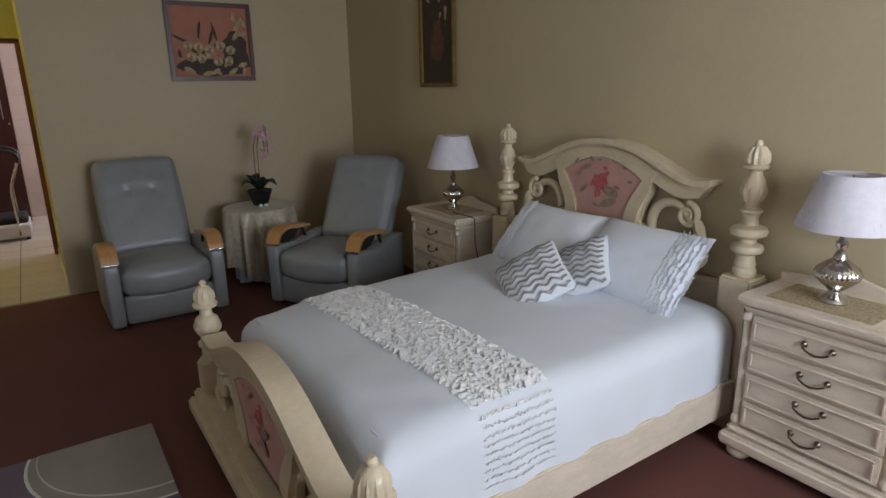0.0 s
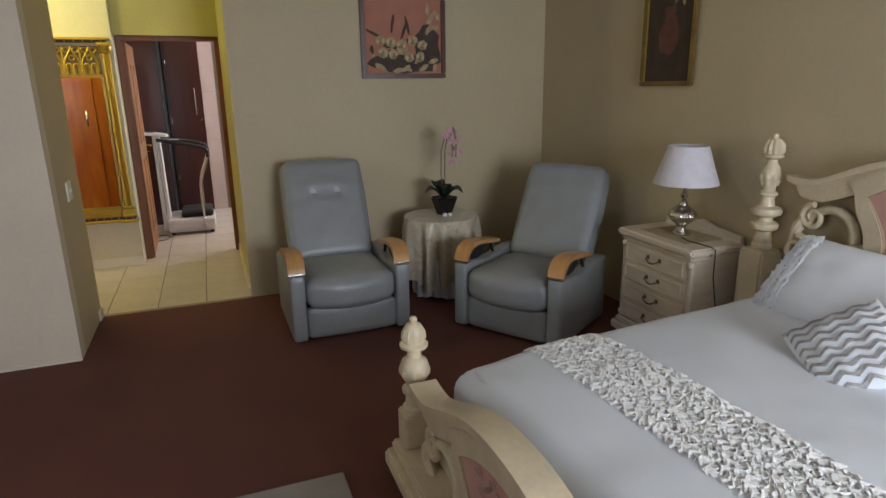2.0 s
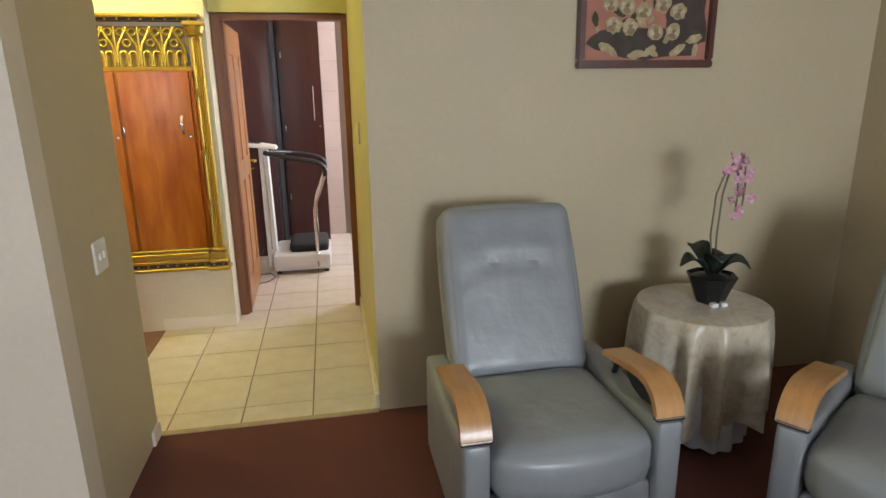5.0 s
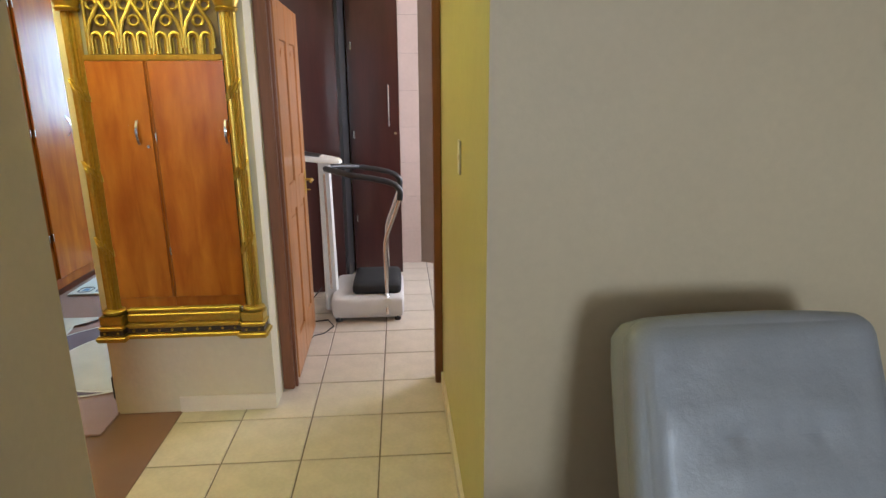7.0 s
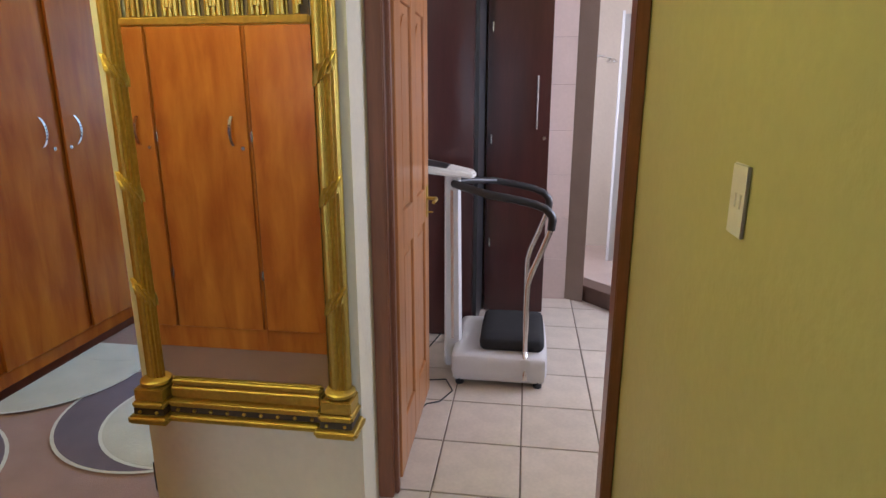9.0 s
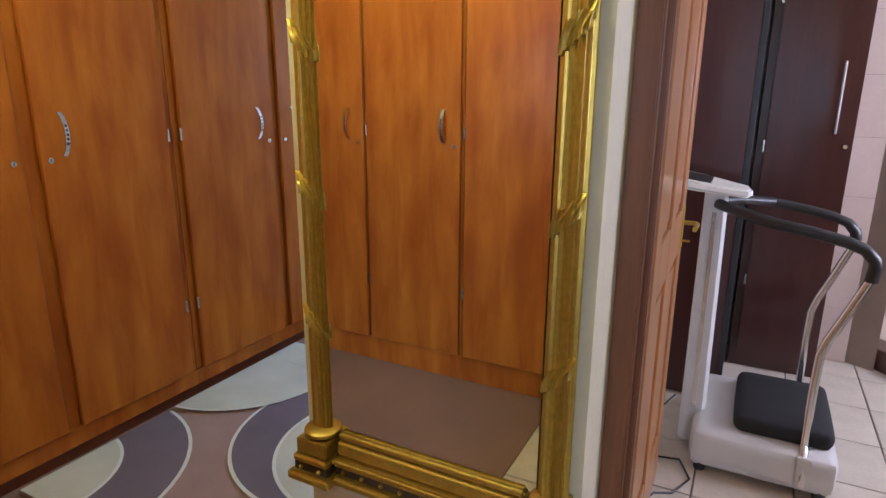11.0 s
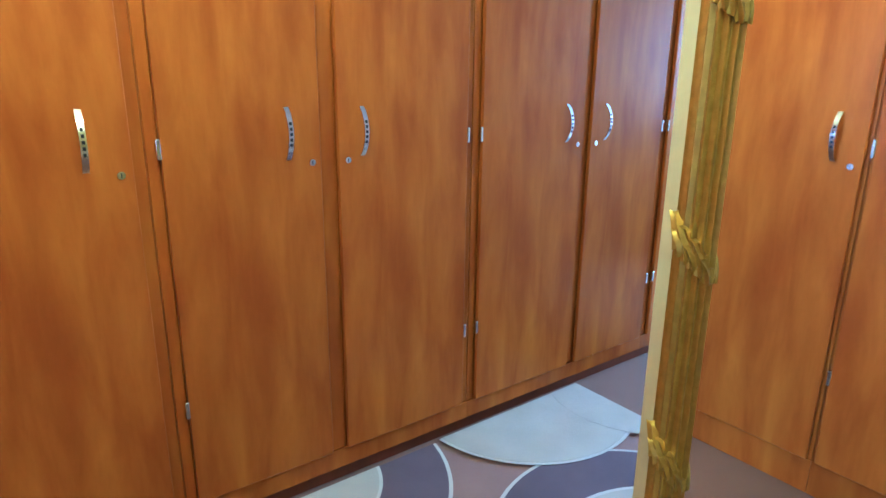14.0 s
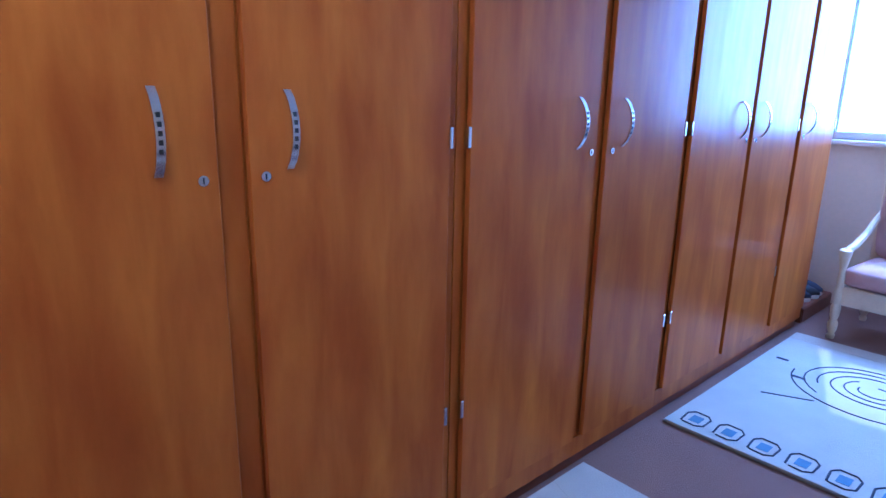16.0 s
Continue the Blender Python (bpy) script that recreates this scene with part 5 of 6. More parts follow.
# ---- passage: gilded mirror, bathroom door ----
def gilded_mirror():
    x0, x1, zb, zt, yw = -0.985, -0.186, 0.41, 2.085, 6.7195
    g = thing("mirror", pose(0.053, -0.1145, 0.046) @ Matrix.Diagonal((1, 1, 0.94, 1)), "tall gilded gothic mirror with fluted columns and pierced tracery", "mirror")
    cl, cr = -0.886, -0.240          # column axes
    yc = 6.625
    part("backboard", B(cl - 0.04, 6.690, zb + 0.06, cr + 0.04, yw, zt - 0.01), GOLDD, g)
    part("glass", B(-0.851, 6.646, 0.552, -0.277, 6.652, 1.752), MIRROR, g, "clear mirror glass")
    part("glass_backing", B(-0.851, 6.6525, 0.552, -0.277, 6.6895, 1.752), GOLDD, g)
    for s, cx in ((-1, cl), (1, cr)):
        cb = (lathe([(0.036, 0.548), (0.036, 0.552), (0.035, 1.95), (0.035, 1.955)], 108, (cx, yc + 0.03, 0), flute=0.22, flutes=15))
        for v in cb.verts:
            v.co.y = yc + 0.03 + (v.co.y - yc - 0.03) * 0.72
        col = part("column", cb, GOLD, g, "fluted gilt column", True)
        for z in (0.872, 1.238, 1.61):
            for k in range(6):
                # acanthus leaves winding round the shaft, tips curling away
                a0 = -90 - s * (54 - 17 * k)
                up = 1 if k % 2 else 0.72
                lb = bmesh.new()
                rows = []
                for i in range(8):
                    f = i / 7
                    wdt = 0.0115 * (math.sin(math.pi * min(1, f * 0.92 + 0.08)) ** 0.7) + 0.0012
                    lift = 0.001 + 0.002 * f + 0.002 * max(0, f - 0.7)
                    zz = z - 0.045 + 0.009 * k + 0.060 * up * f
                    row = []
                    for q in (-1, -0.5, 0, 0.5, 1):
                        r = 0.0385 + lift + 0.0045 * (1 - abs(q)) - (0.0035 if abs(q) == 0.5 else 0)
                        ang = radians(a0 + s * 24 * f * f) + q * wdt / 0.042
                        row.append(lb.verts.new((cx + r * math.cos(ang), yc + 0.03 + (r - 0.010) * math.sin(ang), zz - 0.004 * abs(q) * (1 if i % 2 else -1))))
                    for q in (1, -1):
                        ang = radians(a0 + s * 24 * f * f) + q * wdt / 0.042
                        row.append(lb.verts.new((cx + 0.030 * math.cos(ang), yc + 0.03 + 0.020 * math.sin(ang), zz)))
                    rows.append(row)
                for r0, r1 in zip(rows, rows[1:]):
                    for m in range(7):
                        lb.faces.new((r0[m], r0[(m + 1) % 7], r1[(m + 1) % 7], r1[m]))
                lb.faces.new(rows[0][::-1])
                lb.faces.new(rows[-1])
                bmesh.ops.recalc_face_normals(lb, faces=lb.faces)
                part("leaf", lb, GOLD, col, "", True)
        part("column_ring", lathe([(0.043, 0), (0.050, 0.006), (0.050, 0.016), (0.043, 0.022)], 28, (cx, yc + 0.02, 0.535)), GOLD, col, "", True)
        part("pedestal", B(cx - 0.050, yc - 0.035, 0.488, cx + 0.050, 6.689, 0.5345, 0.004), GOLD, g)
        part("pedestal_step", B(cx - 0.058, yc - 0.046, 0.462, cx + 0.058, 6.689, 0.4875, 0.008, 3), GOLD, g)
        part("pedestal_hollow", B(cx - 0.053, yc - 0.040, 0.4375, cx + 0.053, 6.6892, 0.4618), GOLDD, g, "hollow coloured dark as shade, with gilt beads")
        part("pedestal_foot", B(cx - 0.072, yc - 0.060, 0.405, cx + 0.072, 6.6894, 0.4373, 0.010, 3), GOLD, g)
        for dx in (-0.03, 0.03):
            part("bead", lathe([(0.002, -0.006), (0.006, -0.003), (0.006, 0.003), (0.002, 0.006)], 8, (cx + dx, yc - 0.043, 0.450)), GOLD, g, "", True)
        part("capital", lathe([(0.042, 0), (0.049, 0.012), (0.043, 0.02), (0.053, 0.045), (0.056, 0.06), (0.052, 0.066)], 28, (cx, yc + 0.02, 1.955)), GOLD, g, "", True)
        part("abacus", B(cx - 0.058, yc - 0.040, 2.0215, cx + 0.058, 6.6892, 2.047, 0.006), GOLD, g)
    a, b = cl + 0.059, cr - 0.059
    part("bottom_lip", B(a, yc + 0.005, 0.535, b, 6.645, 0.560, 0.008, 3), GOLD, g)
    part("bottom_cove", B(a, yc - 0.002, 0.4885, b, 6.688, 0.5348, 0.008, 3), GOLD, g)
    part("bottom_step", B(a, yc - 0.022, 0.4630, b, 6.688, 0.4882, 0.008, 3), GOLD, g)
    part("bottom_hollow", B(a, yc - 0.010, 0.4380, b, 6.6878, 0.4627), GOLDD, g, "hollow between the mouldings, coloured dark as shade")
    part("bottom_foot", B(a, yc - 0.034, 0.4105, b, 6.688, 0.4377, 0.009, 3), GOLD, g)
    for k in range(9):
        part("bead", lathe([(0.002, -0.007), (0.0065, -0.003), (0.0065, 0.003), (0.002, 0.007)], 8, (a + 0.03 + (b - a - 0.06) * k / 8, yc - 0.013, 0.450)), GOLD, g, "", True)
    for k in range(44):
        part("notch", B(a + 0.006 + (b - a - 0.012) * k / 44, yc - 0.025, 0.480, a + 0.013 + (b - a - 0.012) * k / 44, yc - 0.0225, 0.4865), GOLD, g)
    part("glass_rail", B(-0.852, yc + 0.010, 1.745, -0.275, 6.689, 1.772, 0.005, 3), GOLD, g)
    # edges beside the glass carry painted shade
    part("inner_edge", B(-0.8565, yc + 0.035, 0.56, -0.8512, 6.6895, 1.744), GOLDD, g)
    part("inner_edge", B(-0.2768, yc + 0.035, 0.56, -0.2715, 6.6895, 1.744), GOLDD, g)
    # pierced tracery: four bays, each two lancets under an arch, with rings above
    y = yc + 0.030
    n, w = 4, (b - a) / 4

    def P(u, v, d=0):
        return (u, y + d, v)
    part("tracery_back", B(a - 0.012, 6.670, 1.7722, b + 0.012, 6.6892, 2.02), TRACEG, g, "brown ground behind the tracery")
    for k in range(n):
        u0 = a + k * w
        uc = u0 + w / 2
        for h in (-1, 1):
            lc = uc + h * w * 0.21
            r = w * 0.165
            pts = [(lc - r, 1.775), (lc - r, 1.835)] + [(lc - r * math.cos(t), 1.835 + 1.45 * r * math.sin(t)) for t in [math.pi * i / 10 for i in range(1, 10)]] + [(lc + r, 1.835), (lc + r, 1.775)]
            part("lancet", tube([P(u, v) for u, v in pts], 0.0085, 8), GOLD, g, "", True)
            pts = [(lc - r + 0.010, 1.775), (lc - r + 0.010, 1.835)] + [(lc - (r - 0.010) * math.cos(t), 1.835 + 1.4 * (r - 0.010) * math.sin(t)) for t in [math.pi * i / 8 for i in range(1, 8)]] + [(lc + r - 0.010, 1.835), (lc + r - 0.010, 1.775)]
            part("lancet_bead", tube([P(u, v, 0.008) for u, v in pts], 0.005, 6), GOLD, g, "", True)
            # ogee rib crossing into the next bay
            og = [(uc + h * w * 0.46, 1.80), (uc + h * w * 0.44, 1.87), (uc + h * w * 0.34, 1.915), (uc + h * w * 0.20, 1.945), (uc + h * w * 0.04, 1.985), (uc - h * w * 0.06, 2.015)]
            part("ogee_rib", tube([P(u, v, -0.004) for u, v in og], 0.0085, 8), GOLD, g, "", True)
        part("trefoil", tube([P(uc + 0.021 * math.cos(t), 1.917 + 0.021 * math.sin(t)) for t in [2 * math.pi * i / 14 for i in range(14)]], 0.0070, 6, closed=True), GOLD, g, "", True)
        for du, dv in ((-0.033, 1.985), (0.033, 1.985)):
            part("ring", tube([P(uc + du + 0.021 * math.cos(t), dv + 0.021 * math.sin(t)) for t in [2 * math.pi * i / 14 for i in range(14)]], 0.0070, 6, closed=True), GOLD, g, "", True)
        part("mullion", tube([P(u0, 1.773), P(u0, 1.90), P(u0, 2.02)], 0.0075, 8), GOLD, g, "", True)
    # cove darkened as if in the cornice's shade
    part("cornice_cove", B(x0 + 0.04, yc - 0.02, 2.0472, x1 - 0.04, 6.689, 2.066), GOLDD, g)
    for k in range(11):
        part("bead", lathe([(0.002, -0.007), (0.0065, -0.003), (0.0065, 0.003), (0.002, 0.007)], 8, (x0 + 0.07 + (x1 - x0 - 0.14) * k / 10, yc - 0.024, 2.0565)), GOLD, g, "", True)
    part("cornice", B(x0 + 0.01, yc - 0.05, 2.0662, x1 - 0.01, 6.689, 2.088, 0.006, 3), GOLD, g)


gilded_mirror()


def door_frame():
    f = new("door_frame")
    tagged(f, "reddish brown wooden door frame of the bathroom", "door frame", "", "structure")
    part("jamb", B(-0.127, 6.752, 0, -0.070, 6.865, 2.045, 0.004), FRAMEW, f)
    part("jamb", B(0.693, 6.756, 0, PX - 0.002, 6.865, 2.007, 0.004), FRAMEW, f)
    part("head", B(-0.0695, 6.754, 2.008, PX - 0.003, 6.864, 2.045, 0.004), FRAMEW, f)
    part("stop", B(-0.0698, 6.78, 0, -0.055, 6.81, 2.007, 0.003), FRAMEW, f)
    # the leaf, swung inwards and standing almost square to the wall
    leaf = new("door_1")
    leaf.matrix_world = pose(-0.078, 6.868, 0, 0, 0, 91)
    tagged(leaf, "open varnished pine panelled door to the bathroom", "door", "", "structure")
    W, Hh = 0.76, 2.0
    bm = bmesh.new()
    cols = ((0, 0.115), (0.325, 0.435), (0.645, W))
    for a, b in cols:
        box(bm, a, -0.02, 0.01, b, 0.02, Hh, 0.003, 1)
    part("stile", bm, PINE, leaf)
    bm = bmesh.new()
    for a, b in ((0.115, 0.325), (0.435, 0.645)):
        for z0, z1 in ((0.01, 0.22), (0.92, 1.07), (1.81, Hh)):
            box(bm, a + 0.001, -0.0195, z0, b - 0.001, 0.0195, z1, 0.003, 1)
    part("rail", bm, PINE, leaf)
    for a, b in ((0.115, 0.325), (0.435, 0.645)):
        for z0, z1, arch in ((0.22, 0.92, 0), (1.07, 1.81, 1)):
            top = [(b - 0.03, z1 - 0.03)] if not arch else [(b - 0.03, z1 - 0.09), ((a + b) / 2 + 0.04, z1 - 0.045), ((a + b) / 2, z1 - 0.03), ((a + b) / 2 - 0.04, z1 - 0.045), (a + 0.03, z1 - 0.09)]
            o = [(a + 0.03, z0 + 0.03), (b - 0.03, z0 + 0.03)] + top + ([(a + 0.03, z1 - 0.03)] if not arch else [])
            part("panel_field", B(a + 0.002, -0.008, z0 + 0.002, b - 0.002, 0.008, z1 - 0.002), PINE, leaf)
            part("raised_panel", slab(o, 0.028, lambda u, v, d: (u, -0.014 + d, v), bevel=0.005), PINE, leaf)
    lev = part("door_handle", tube([(W - 0.06, -0.02, 1.02), (W - 0.06, -0.065, 1.02), (W - 0.08, -0.07, 1.02), (W - 0.17, -0.068, 1.02)], 0.008, 8), GOLD, leaf, "brass lever handle", True)
    part("lock_plate", B(W - 0.08, -0.024, 0.93, W - 0.04, -0.0202, 1.08, 0.002), GOLD, lev)
    part("key", tube([(W - 0.06, -0.024, 0.955), (W - 0.06, -0.05, 0.955)], 0.004, 6), GOLD, lev)
    part("latch_plate", B(W, -0.012, 0.90, W + 0.002, 0.012, 1.10), CHROME, leaf)


door_frame()

tagged(part("door_stop", B(-0.923, MY + 0.005, 0.08, -0.9105, MY + 0.04, 0.20, 0.004), BLACKP), "small black bumper on the end of the wall", "door stop")


def ceiling_light(x, y, label):
    c = thing("ceiling_light", pose(x, y, H), label, "ceiling light", "ceiling lights of the passage")
    part("rose", lathe([(0.06, -0.0005), (0.06, -0.02), (0.02, -0.035)], 24), WHITEP, c, "", True)
    part("cord", tube([(0, 0, -0.034), (0, 0, -0.13)], 0.004, 6), WHITEP, c)
    part("bulb_holder", lathe([(0.012, -0.13), (0.022, -0.14), (0.022, -0.175), (0.015, -0.18)], 16), WHITEP, c, "", True)


ceiling_light(-0.55, 5.85, "bare bulb hanging from the passage ceiling")
ceiling_light(-1.35, 6.0, "bare bulb hanging from the dressing room ceiling")


# ---- bathroom ----
def tall_cabinet():
    c = thing("bathroom_cabinet", pose(0, BD, 0), "tall dark mahogany cabinet standing forward", "cabinet", "dark bathroom cabinets")
    part("body", B(-0.297, 8.59, 0.002, 0.085, 9.39, 2.45), MAHOG, c)
    part("door", B(-0.294, 8.568, 0.05, 0.082, 8.589, 2.44, 0.003), MAHOG, c)
    # black strip put in for the shade of the gap between the cabinets
    part("dark_gap_strip", B(0.0855, 8.575, 0.05, 0.108, 9.06, 2.44), BLACKP, c)
    d = thing("bathroom_cabinet", pose(0.01, BD, 0), "tall dark mahogany cabinet with a steel bar handle", "cabinet", "dark bathroom cabinets")
    part("body", B(0.112, 9.08, 0.002, 0.520, 9.392, 2.45), MAHOG, d)
    dr = part("door", B(0.150, 9.058, 0.06, 0.518, 9.0795, 2.44, 0.003), MAHOG, d)
    hd = part("handle", tube([(0.435, 9.02, 1.27), (0.435, 9.018, 1.30), (0.435, 9.018, 1.58), (0.435, 9.02, 1.60)], 0.008, 8), CHROME, dr, "slim steel bar handle", True)
    for z in (1.285, 1.588):
        part("handle_foot", tube([(0.435, 9.022, z), (0.435, 9.058, z)], 0.006, 8), CHROME, hd)
    part("lock", tube([(0.488, 9.058, 1.21), (0.488, 9.052, 1.21)], 0.010, 10), CHROME, dr, "", True)
    for z in (0.5, 1.2, 1.9):
        part("hinge", B(0.140, 9.052, z - 0.03, 0.149, 9.079, z + 0.03, 0.002), CHROME, dr)


tall_cabinet()


def vibration_machine():
    v = thing("exercise_machine", pose(0.275, 7.69, 0) @ Matrix.Diagonal((1, 1, 0.96, 1)), "silver-grey vibration plate exercise machine with black handrails", "exercise machine")
    part("base", soft_box(-0.245, 0.0, 0.035, 0.255, 0.60, 0.185, 0.035, 0.004, 6), GREYP, v, "silver-grey plastic base", True)
    part("skirt", B(-0.235, 0.012, 0.028, 0.245, 0.588, 0.06, 0.01), GREYP, v)
    part("standing_plate", soft_box(-0.10, 0.07, 0.175, 0.238, 0.53, 0.262, 0.035, 0.004, 6), RUBBER, v, "black ribbed standing plate", True)
    part("column", slab([(-0.036, -0.03), (0.036, -0.03), (0.05, 0.0), (0.036, 0.035), (-0.036, 0.035), (-0.05, 0.0)], 1.0, lambda a, b, d: (-0.255 - 0.008 * d + a * (1 - 0.15 * d), 0.21 + b, 0.03 + d * 1.11)), GREYP, v, "grey upright column")
    part("column_strip", slab([(-0.008, 0), (0.008, 0)] + [(0.008, 0.004), (-0.008, 0.004)], 0.9, lambda a, b, d: (-0.255 - 0.008 * d + a, 0.172 + b, 0.20 + d * 0.95)), CHROME, v)
    con = part("console", slab([(-0.14, 0.16), (-0.02, 0.13), (0.15, 0.06), (0.165, 0.0), (0.15, -0.06), (-0.02, -0.13), (-0.14, -0.16)], 0.035, lambda a, b, d: (-0.305 + a, 0.21 + b, 1.145 - a * 0.16 + d), bevel=0.008), WHITEP, v, "white control console", True)
    part("console_screen", slab([(-0.11, 0.11), (0.02, 0.09), (0.02, -0.09), (-0.11, -0.11)], 0.003, lambda a, b, d: (-0.305 + a, 0.21 + b, 1.1805 - a * 0.16 + d)), BLACKP, con, "dark display")
    for s in (-1, 1):
        y = 0.30 + s * 0.25
        grip = [(-0.25, 0.21 + s * 0.04, 1.09), (-0.19, 0.22 + s * 0.13, 1.085), (-0.06, y, 1.055), (0.06, y, 1.035), (0.16, y, 1.012), (0.215, y, 0.99), (0.245, y, 0.955), (0.250, y, 0.93), (0.245, y, 0.88)]
        part("handrail", tube(grip, 0.021, 10), BLACKP, v, "black foam handrail", True)
        part("handrail_post", tube([(0.243, y, 0.882), (0.20, y, 0.76), (0.155, y, 0.64), (0.140, y, 0.58), (0.138, y, 0.45), (0.14, y - s * 0.01, 0.20), (0.142, y + s * 0.045, 0.17), (0.142, y + s * 0.056, 0.06)], 0.0155, 10), CHROME, v, "bent steel post", True)
        part("post_clamp", B(0.118, 0.30 + s * 0.302 - 0.012, 0.05, 0.166, 0.30 + s * 0.302 + 0.012, 0.18, 0.004), GREYP, v)
        for x in (-0.2, 0.21):
            part("foot", lathe([(0.022, 0), (0.024, 0.01), (0.018, 0.036)], 12, (x, 0.30 + s * 0.26, 0)), BLACKP, v, "", True)


vibration_machine()
tagged(part("power_cable", tube([(-0.06, 7.98, 0.17), (-0.13, 7.9, 0.10), (-0.15, 7.8, 0.02), (-0.09, 7.72, 0.006), (0.0, 7.74, 0.006), (0.05, 7.62, 0.006), (0.0, 7.50, 0.006), (-0.06, 7.47, 0.006), (-0.10, 7.36, 0.006)], 0.004, 6), BLACKP, smooth=True), "thin black power cable lying on the tiles", "cable")


def shower():
    k = thing("shower_step", pose(-0.03, BD, 0), "brown tiled kerb of the corner shower", "shower step")
    part("kerb", slab([(0.832, 9.40), (1.60, 8.53), (1.72, 8.62), (0.862, 9.60)], 0.12, lambda u, v, d: (u, v, d), bevel=0.004), KERBM, k)
    part("tray", slab([(0.864, 9.602), (1.722, 8.624), (2.298, 8.624), (2.298, 10.598), (0.864, 10.598)], 0.118, lambda u, v, d: (u, v, d)), WTILE, k, "pale tiled shower floor")
    gl = thing("shower_screen", pose(0, BD, 0), "frosted glass shower door in the corner shower", "shower screen")
    p = part("pane", slab([(1.10, 10.07), (1.85, 9.51), (1.847, 9.505), (1.097, 10.065)], 1.95, lambda u, v, d: (u, v, 0.125 + d)), FROST, gl)
    p.visible_shadow = False
    part("post", B(1.08, 10.06, 0.1205, 1.098, 10.085, 2.10), ALU, gl)
    part("shower_handle", tube([(1.74, 9.585, 1.02), (1.722, 9.560, 1.02), (1.722, 9.560, 1.16), (1.74, 9.585, 1.16)], 0.008, 8), BLACKP, gl, "", True)
    hd = thing("wall_shower", pose(0.99, 10.2 + BD, 1.76), "small chrome shower head on a bent arm", "shower")
    part("arm", tube([(-0.165, 0, 0), (-0.05, 0, 0.02), (0.04, 0, 0.0)], 0.009, 8), CHROME, hd, "", True)
    part("rose", lathe([(0.045, -0.03), (0.045, -0.02), (0.012, 0.0)], 16, (0.05, 0, 0)), CHROME, hd, "", True)
    bt = thing("bath_surround", pose(0, 0, 0), "brown tiled bath surround with a pale rim", "bath")
    part("surround", B(1.75, 7.0, 0.0, 2.295, 8.5, 0.50, 0.006), KERBM, bt)
    part("rim", B(1.72, 6.98, 0.5005, 2.295, 8.52, 0.54, 0.012), WTILE, bt)


shower()

# ---- dressing room ----
_w, _d = 1.25, 1.53


def nested(rounds):
    return [(nm, disc(cu, cv, r, _w, _d), mt, lv) for lv, (nm, cu, cv, r, mt) in enumerate(rounds)]


_s = nested([("pile_line", -0.10, 0.05, 0.625, RUGL), ("pile_ring", -0.10, 0.05, 0.61, RUGP), ("pile_line", -0.08, 0.06, 0.345, RUGL), ("pile_heart", -0.08, 0.06, 0.332, RUGB),
             ("pile_line", 0.90, 0.90, 0.54, RUGL), ("pile_ring", 0.90, 0.90, 0.525, RUGP), ("pile_line", 1.06, 0.86, 0.455, RUGL), ("pile_heart", 1.06, 0.86, 0.44, RUGB),
             ("pile_line", -0.05, 1.20, 0.52, RUGL), ("pile_round", -0.05, 1.20, 0.506, RUGB), ("pile_round", 0.20, 1.72, 0.42, RUGB)])
pattern_rug(pose(-2.15, 6.365, 0, 0, 0, 0), _w, _d, [q for q in _s if len(q[1]) > 2], RUGT, "patterned rug with beige and mauve circles beside the wardrobes")


def ivory_rug():
    w, d = 1.20, 1.60
    r = thing("rug", pose(-2.125, 8.45, 0), "ivory rug with blue squares and dark spiral lines", "rug")
    part("base", B(0, 0, 0.0005, w, d, 0.014, 0.005), RUGC, r)
    part("hem", B(0.004, -0.002, 0.001, w - 0.004, 0.012, 0.012, 0.003), RUGG, r)
    part("border_band", B(0.006, d - 0.13, 0.0142, w - 0.006, d - 0.004, 0.0152), RUGB, r, "beige end band")
    for k in range(8):
        u, v = 0.10 + k * 0.142, 0.105
        part("blue_square", B(u - 0.022, v - 0.03, 0.0142, u + 0.024, v + 0.03, 0.0157), RUGBL, r)
        o = [(u - 0.045, v - 0.05), (u - 0.052, v + 0.03), (u - 0.03, v + 0.062), (u + 0.03, v + 0.06), (u + 0.05, v + 0.035), (u + 0.048, v - 0.04), (u + 0.02, v - 0.062), (u - 0.03, v - 0.058)]
        part("square_outline", tube([(a, b, 0.0148) for a, b in o], 0.0045, 4, closed=k % 2 == 0), RUGK, r)
    rnd = random.Random(9)
    for k in range(6):
        rr = 0.07 + 0.055 * k
        a0 = rnd.uniform(0, 360)
        pts = [(0.55 + rr * 1.05 * math.cos(radians(a0 + t)), 1.02 + rr * 0.95 * math.sin(radians(a0 + t)), 0.0148) for t in range(0, 300 - 15 * k, 12)]
        part("spiral_line", tube(pts, 0.004, 4), RUGK, r)
    for u, v in ((0.10, 1.10), (0.24, 0.92)):
        part("dash", B(u - 0.03, v - 0.012, 0.0142, u + 0.03, v + 0.012, 0.0157), RUGK, r)
    part("dash_line", tube([(0.18, 0.60, 0.0146), (0.30, 0.66, 0.0146), (0.38, 0.70, 0.0146)], 0.004, 4), RUGK, r)


ivory_rug()


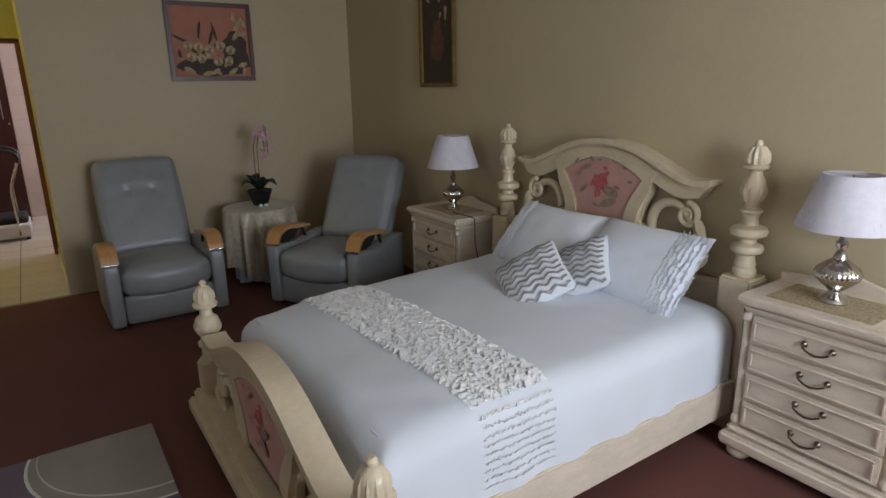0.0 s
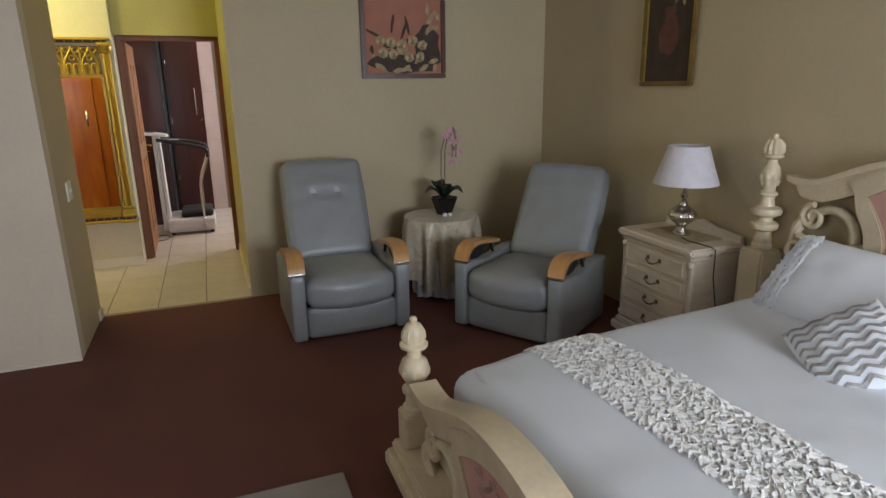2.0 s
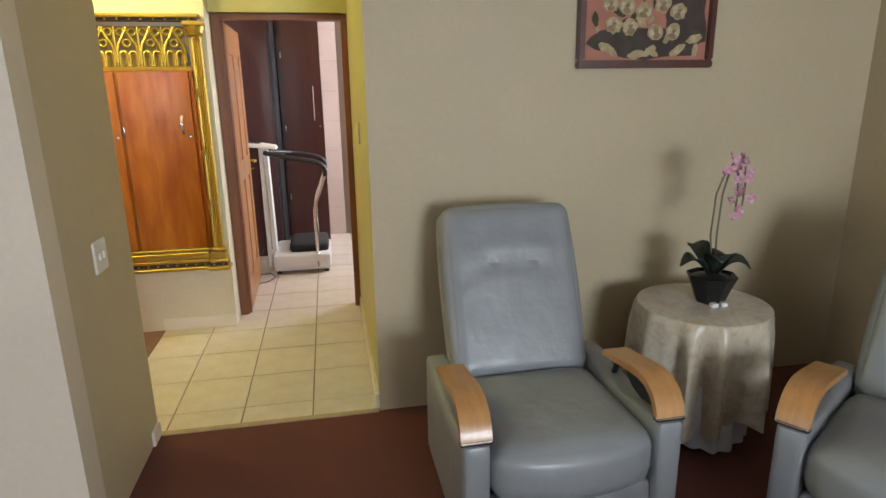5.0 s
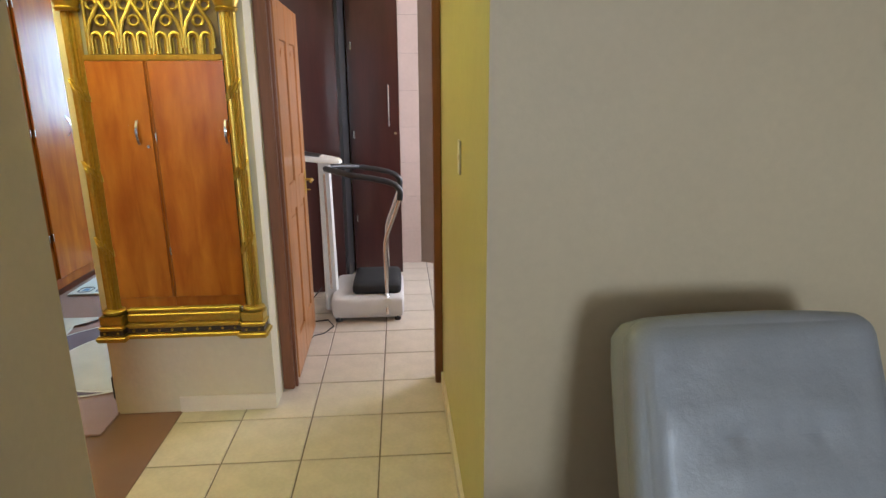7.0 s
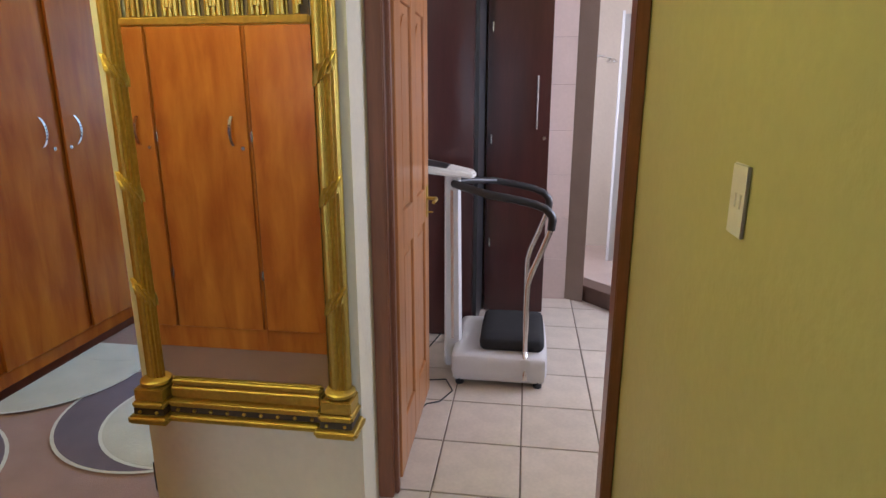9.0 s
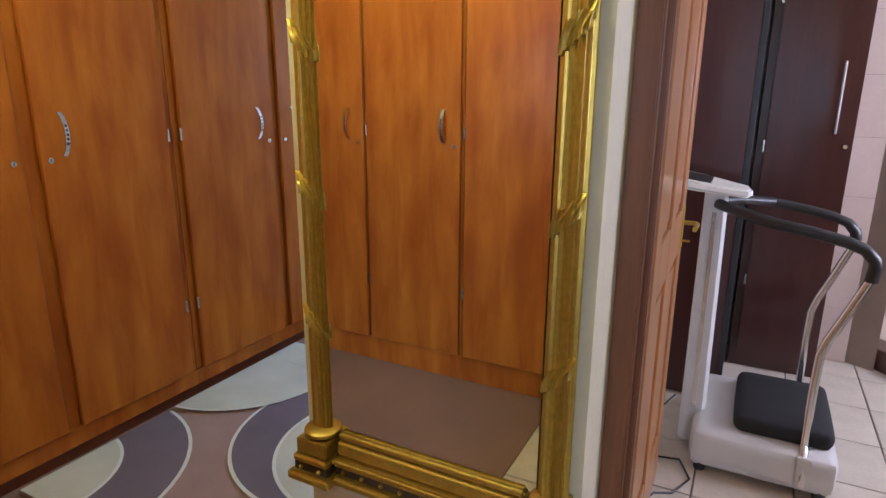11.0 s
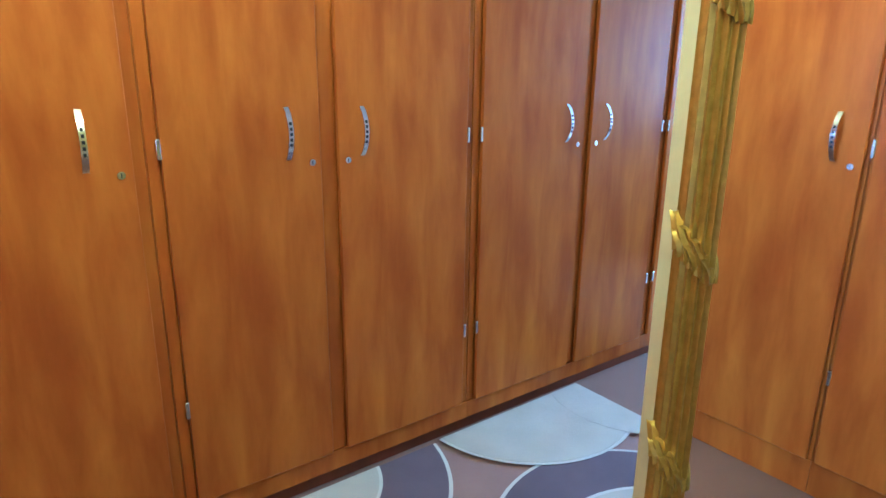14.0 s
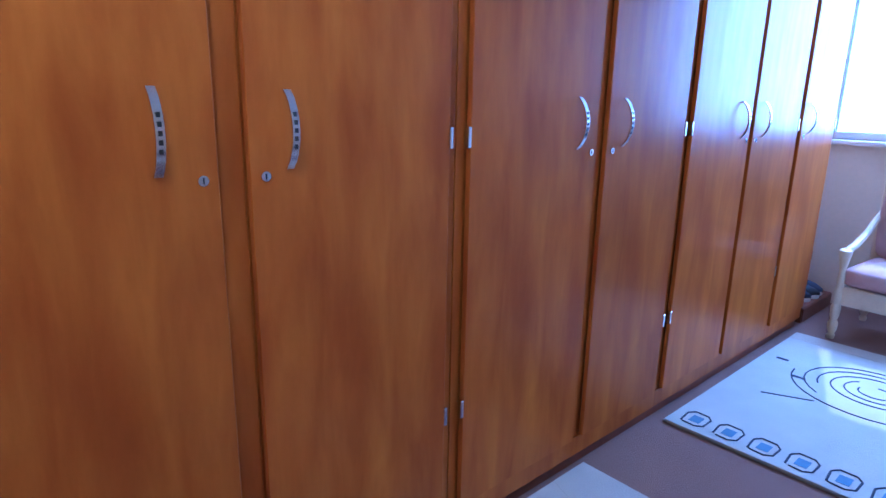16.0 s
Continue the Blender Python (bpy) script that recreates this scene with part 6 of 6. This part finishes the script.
def turned_chair(m):
    c = thing("armchair", m, "whitewashed turned wood armchair with a dusty pink cushion", "armchair")
    leg = [(0.018, 0), (0.024, 0.02), (0.016, 0.035), (0.026, 0.06), (0.028, 0.10), (0.018, 0.12), (0.026, 0.15), (0.028, 0.20), (0.018, 0.22), (0.028, 0.25)]
    arm_leg = leg + [(0.026, 0.30), (0.018, 0.33), (0.024, 0.37), (0.016, 0.42), (0.022, 0.46), (0.028, 0.50), (0.034, 0.53), (0.034, 0.545), (0.02, 0.555)]
    for x in (-0.27, 0.27):
        part("front_leg", lathe(arm_leg, 14, (x, 0, 0)), CHAIRW, c, "", True)
        part("back_leg", lathe(leg + [(0.024, 0.9), (0.018, 0.95)], 12, (x, 0.52, 0)), CHAIRW, c, "", True)
        part("armrest", tube([(x, 0.0, 0.54), (x, 0.12, 0.555), (x, 0.26, 0.60), (x, 0.40, 0.68), (x, 0.52, 0.73)], [0.02, 0.022, 0.02, 0.02, 0.018], 8), CHAIRW, c, "", True)
        part("side_rail", B(x - 0.014, 0.02, 0.25, x + 0.014, 0.51, 0.32, 0.005), CHAIRW, c)
    part("front_rail", B(-0.25, -0.015, 0.22, 0.25, 0.015, 0.33, 0.006), CHAIRW, c)
    part("back_rail", B(-0.25, 0.51, 0.88, 0.25, 0.535, 0.95, 0.006), CHAIRW, c)
    part("seat_cushion", soft_box(-0.262, -0.01, 0.331, 0.262, 0.46, 0.45, 0.04, 0.018, 6), SEATP, c, "dusty pink seat cushion", True)
    part("back_cushion", soft_box(-0.25, 0.40, 0.452, 0.25, 0.51, 0.90, 0.045, 0.02, 6), SEATP, c, "dusty pink back cushion", True)


turned_chair(pose(-1.70, 10.13, 0, 0, 0, -4))


def trainer(m, shoe_mat, label):
    s = thing("shoe", m, label, "shoe", "shoes at the end of the wardrobes")
    out = [(0.0, -0.035), (0.08, -0.038), (0.17, -0.046), (0.24, -0.036), (0.275, 0), (0.24, 0.038), (0.17, 0.042), (0.08, 0.034), (0.0, 0.033), (-0.012, 0)]
    part("sole", slab(out, 0.028, lambda u, v, d: (u, v, d), bevel=0.006), WHITEP, s, "white rubber sole")
    bm = bmesh.new()
    rows = []
    for k, (f, z) in enumerate(((0.97, 0.0285), (0.99, 0.05), (0.80, 0.085), (0.55, 0.11))):
        rows.append([bm.verts.new((u * (1 if k < 2 else (0.86 if k == 2 else 0.5)), v * f, z if u < 0.12 or k < 2 else z * 0.85)) for u, v in out])
    for p, q in zip(rows, rows[1:]):
        for i in range(len(out)):
            bm.faces.new((p[i], p[(i + 1) % len(out)], q[(i + 1) % len(out)], q[i]))
    bm.faces.new(rows[-1])
    bm.faces.new(rows[0][::-1])
    up = part("upper", bm, shoe_mat, s, "", True)
    for k in range(3):
        part("lace", B(0.11 + 0.025 * k, -0.02, 0.092 - 0.008 * k, 0.116 + 0.025 * k, 0.02, 0.097 - 0.008 * k), WHITEP, up)


tagged(part("shoe_rack", B(-2.74, 10.27, 0.0, -2.17, 10.83, 0.10, 0.006), CHERRYD), "low dark wooden shoe platform beyond the wardrobes", "shoe rack")
trainer(pose(-2.46, 10.40, 0.1, 0, 0, 12), RUGK, "dark blue and white trainer on the platform")
trainer(pose(-2.45, 10.55, 0.1, 0, 0, 5), BLACKP, "black and white trainer on the platform")
trainer(pose(-2.46, 10.69, 0.1, 0, 0, -4), RUGK, "dark blue and white trainer on the platform")


# ---- pieces: floor tiles, wall tiles ----
def tile_mesh(w, d, t):
    bm = box(bmesh.new(), -w / 2, -d / 2, -t, w / 2, d / 2, 0, 0.0018, 1)
    me = bpy.data.meshes.new("tile")
    bmesh.ops.recalc_face_normals(bm, faces=bm.faces)
    bm.to_mesh(me)
    bm.free()
    me.materials.append(TILE)
    return me


GX, GY, PW, PT, JT = 0.407, 6.455, 0.343, 0.357, 0.007
_cache = {}
for i in range(-4, 6):
    for j in range(-5, 13):
        x0, x1 = GX + i * PW + JT / 2, GX + (i + 1) * PW - JT / 2
        y0, y1 = GY + j * PT + JT / 2, GY + (j + 1) * PT - JT / 2
        if y0 < 6.6:          # passage
            lx0, lx1 = (SX if y1 < 5.22 else -0.595), PX - 0.002
            x0, x1, y0, y1 = max(x0, lx0), min(x1, lx1), max(y0, YN + 0.014), y1
        else:                 # bathroom
            x0, x1, y1 = max(x0, -0.298), min(x1, 2.295), min(y1, 9.395 + BD)
            if y0 < 6.88:
                x0, x1 = max(x0, -0.595 if y1 < MY else -0.125), min(x1, PX - 0.002 if y1 < 6.8 else PX)
        if x1 - x0 < 0.02 or y1 - y0 < 0.02:
            continue
        key = (round(x1 - x0, 3), round(y1 - y0, 3))
        if key not in _cache:
            _cache[key] = tile_mesh(*key, 0.008)
        ob = new("tile", _cache[key])
        ob.parent = floor_tiles
        ob.location = ((x0 + x1) / 2, (y0 + y1) / 2, 0.0)

wt = structure("wall_tiling", B(0.532, 9.388 + BD, 0, 0.704, 9.3995 + BD, 2.5), GROUT, "pinkish wall tiles beside the dark cabinets")
for k in range(8):
    ob = part("tile", B(0.533, 9.380 + BD, 0.001 + 0.31 * k, 0.7035, 9.3875 + BD, 0.31 * k + 0.3095, 0.0006, 1), WTILE, wt)
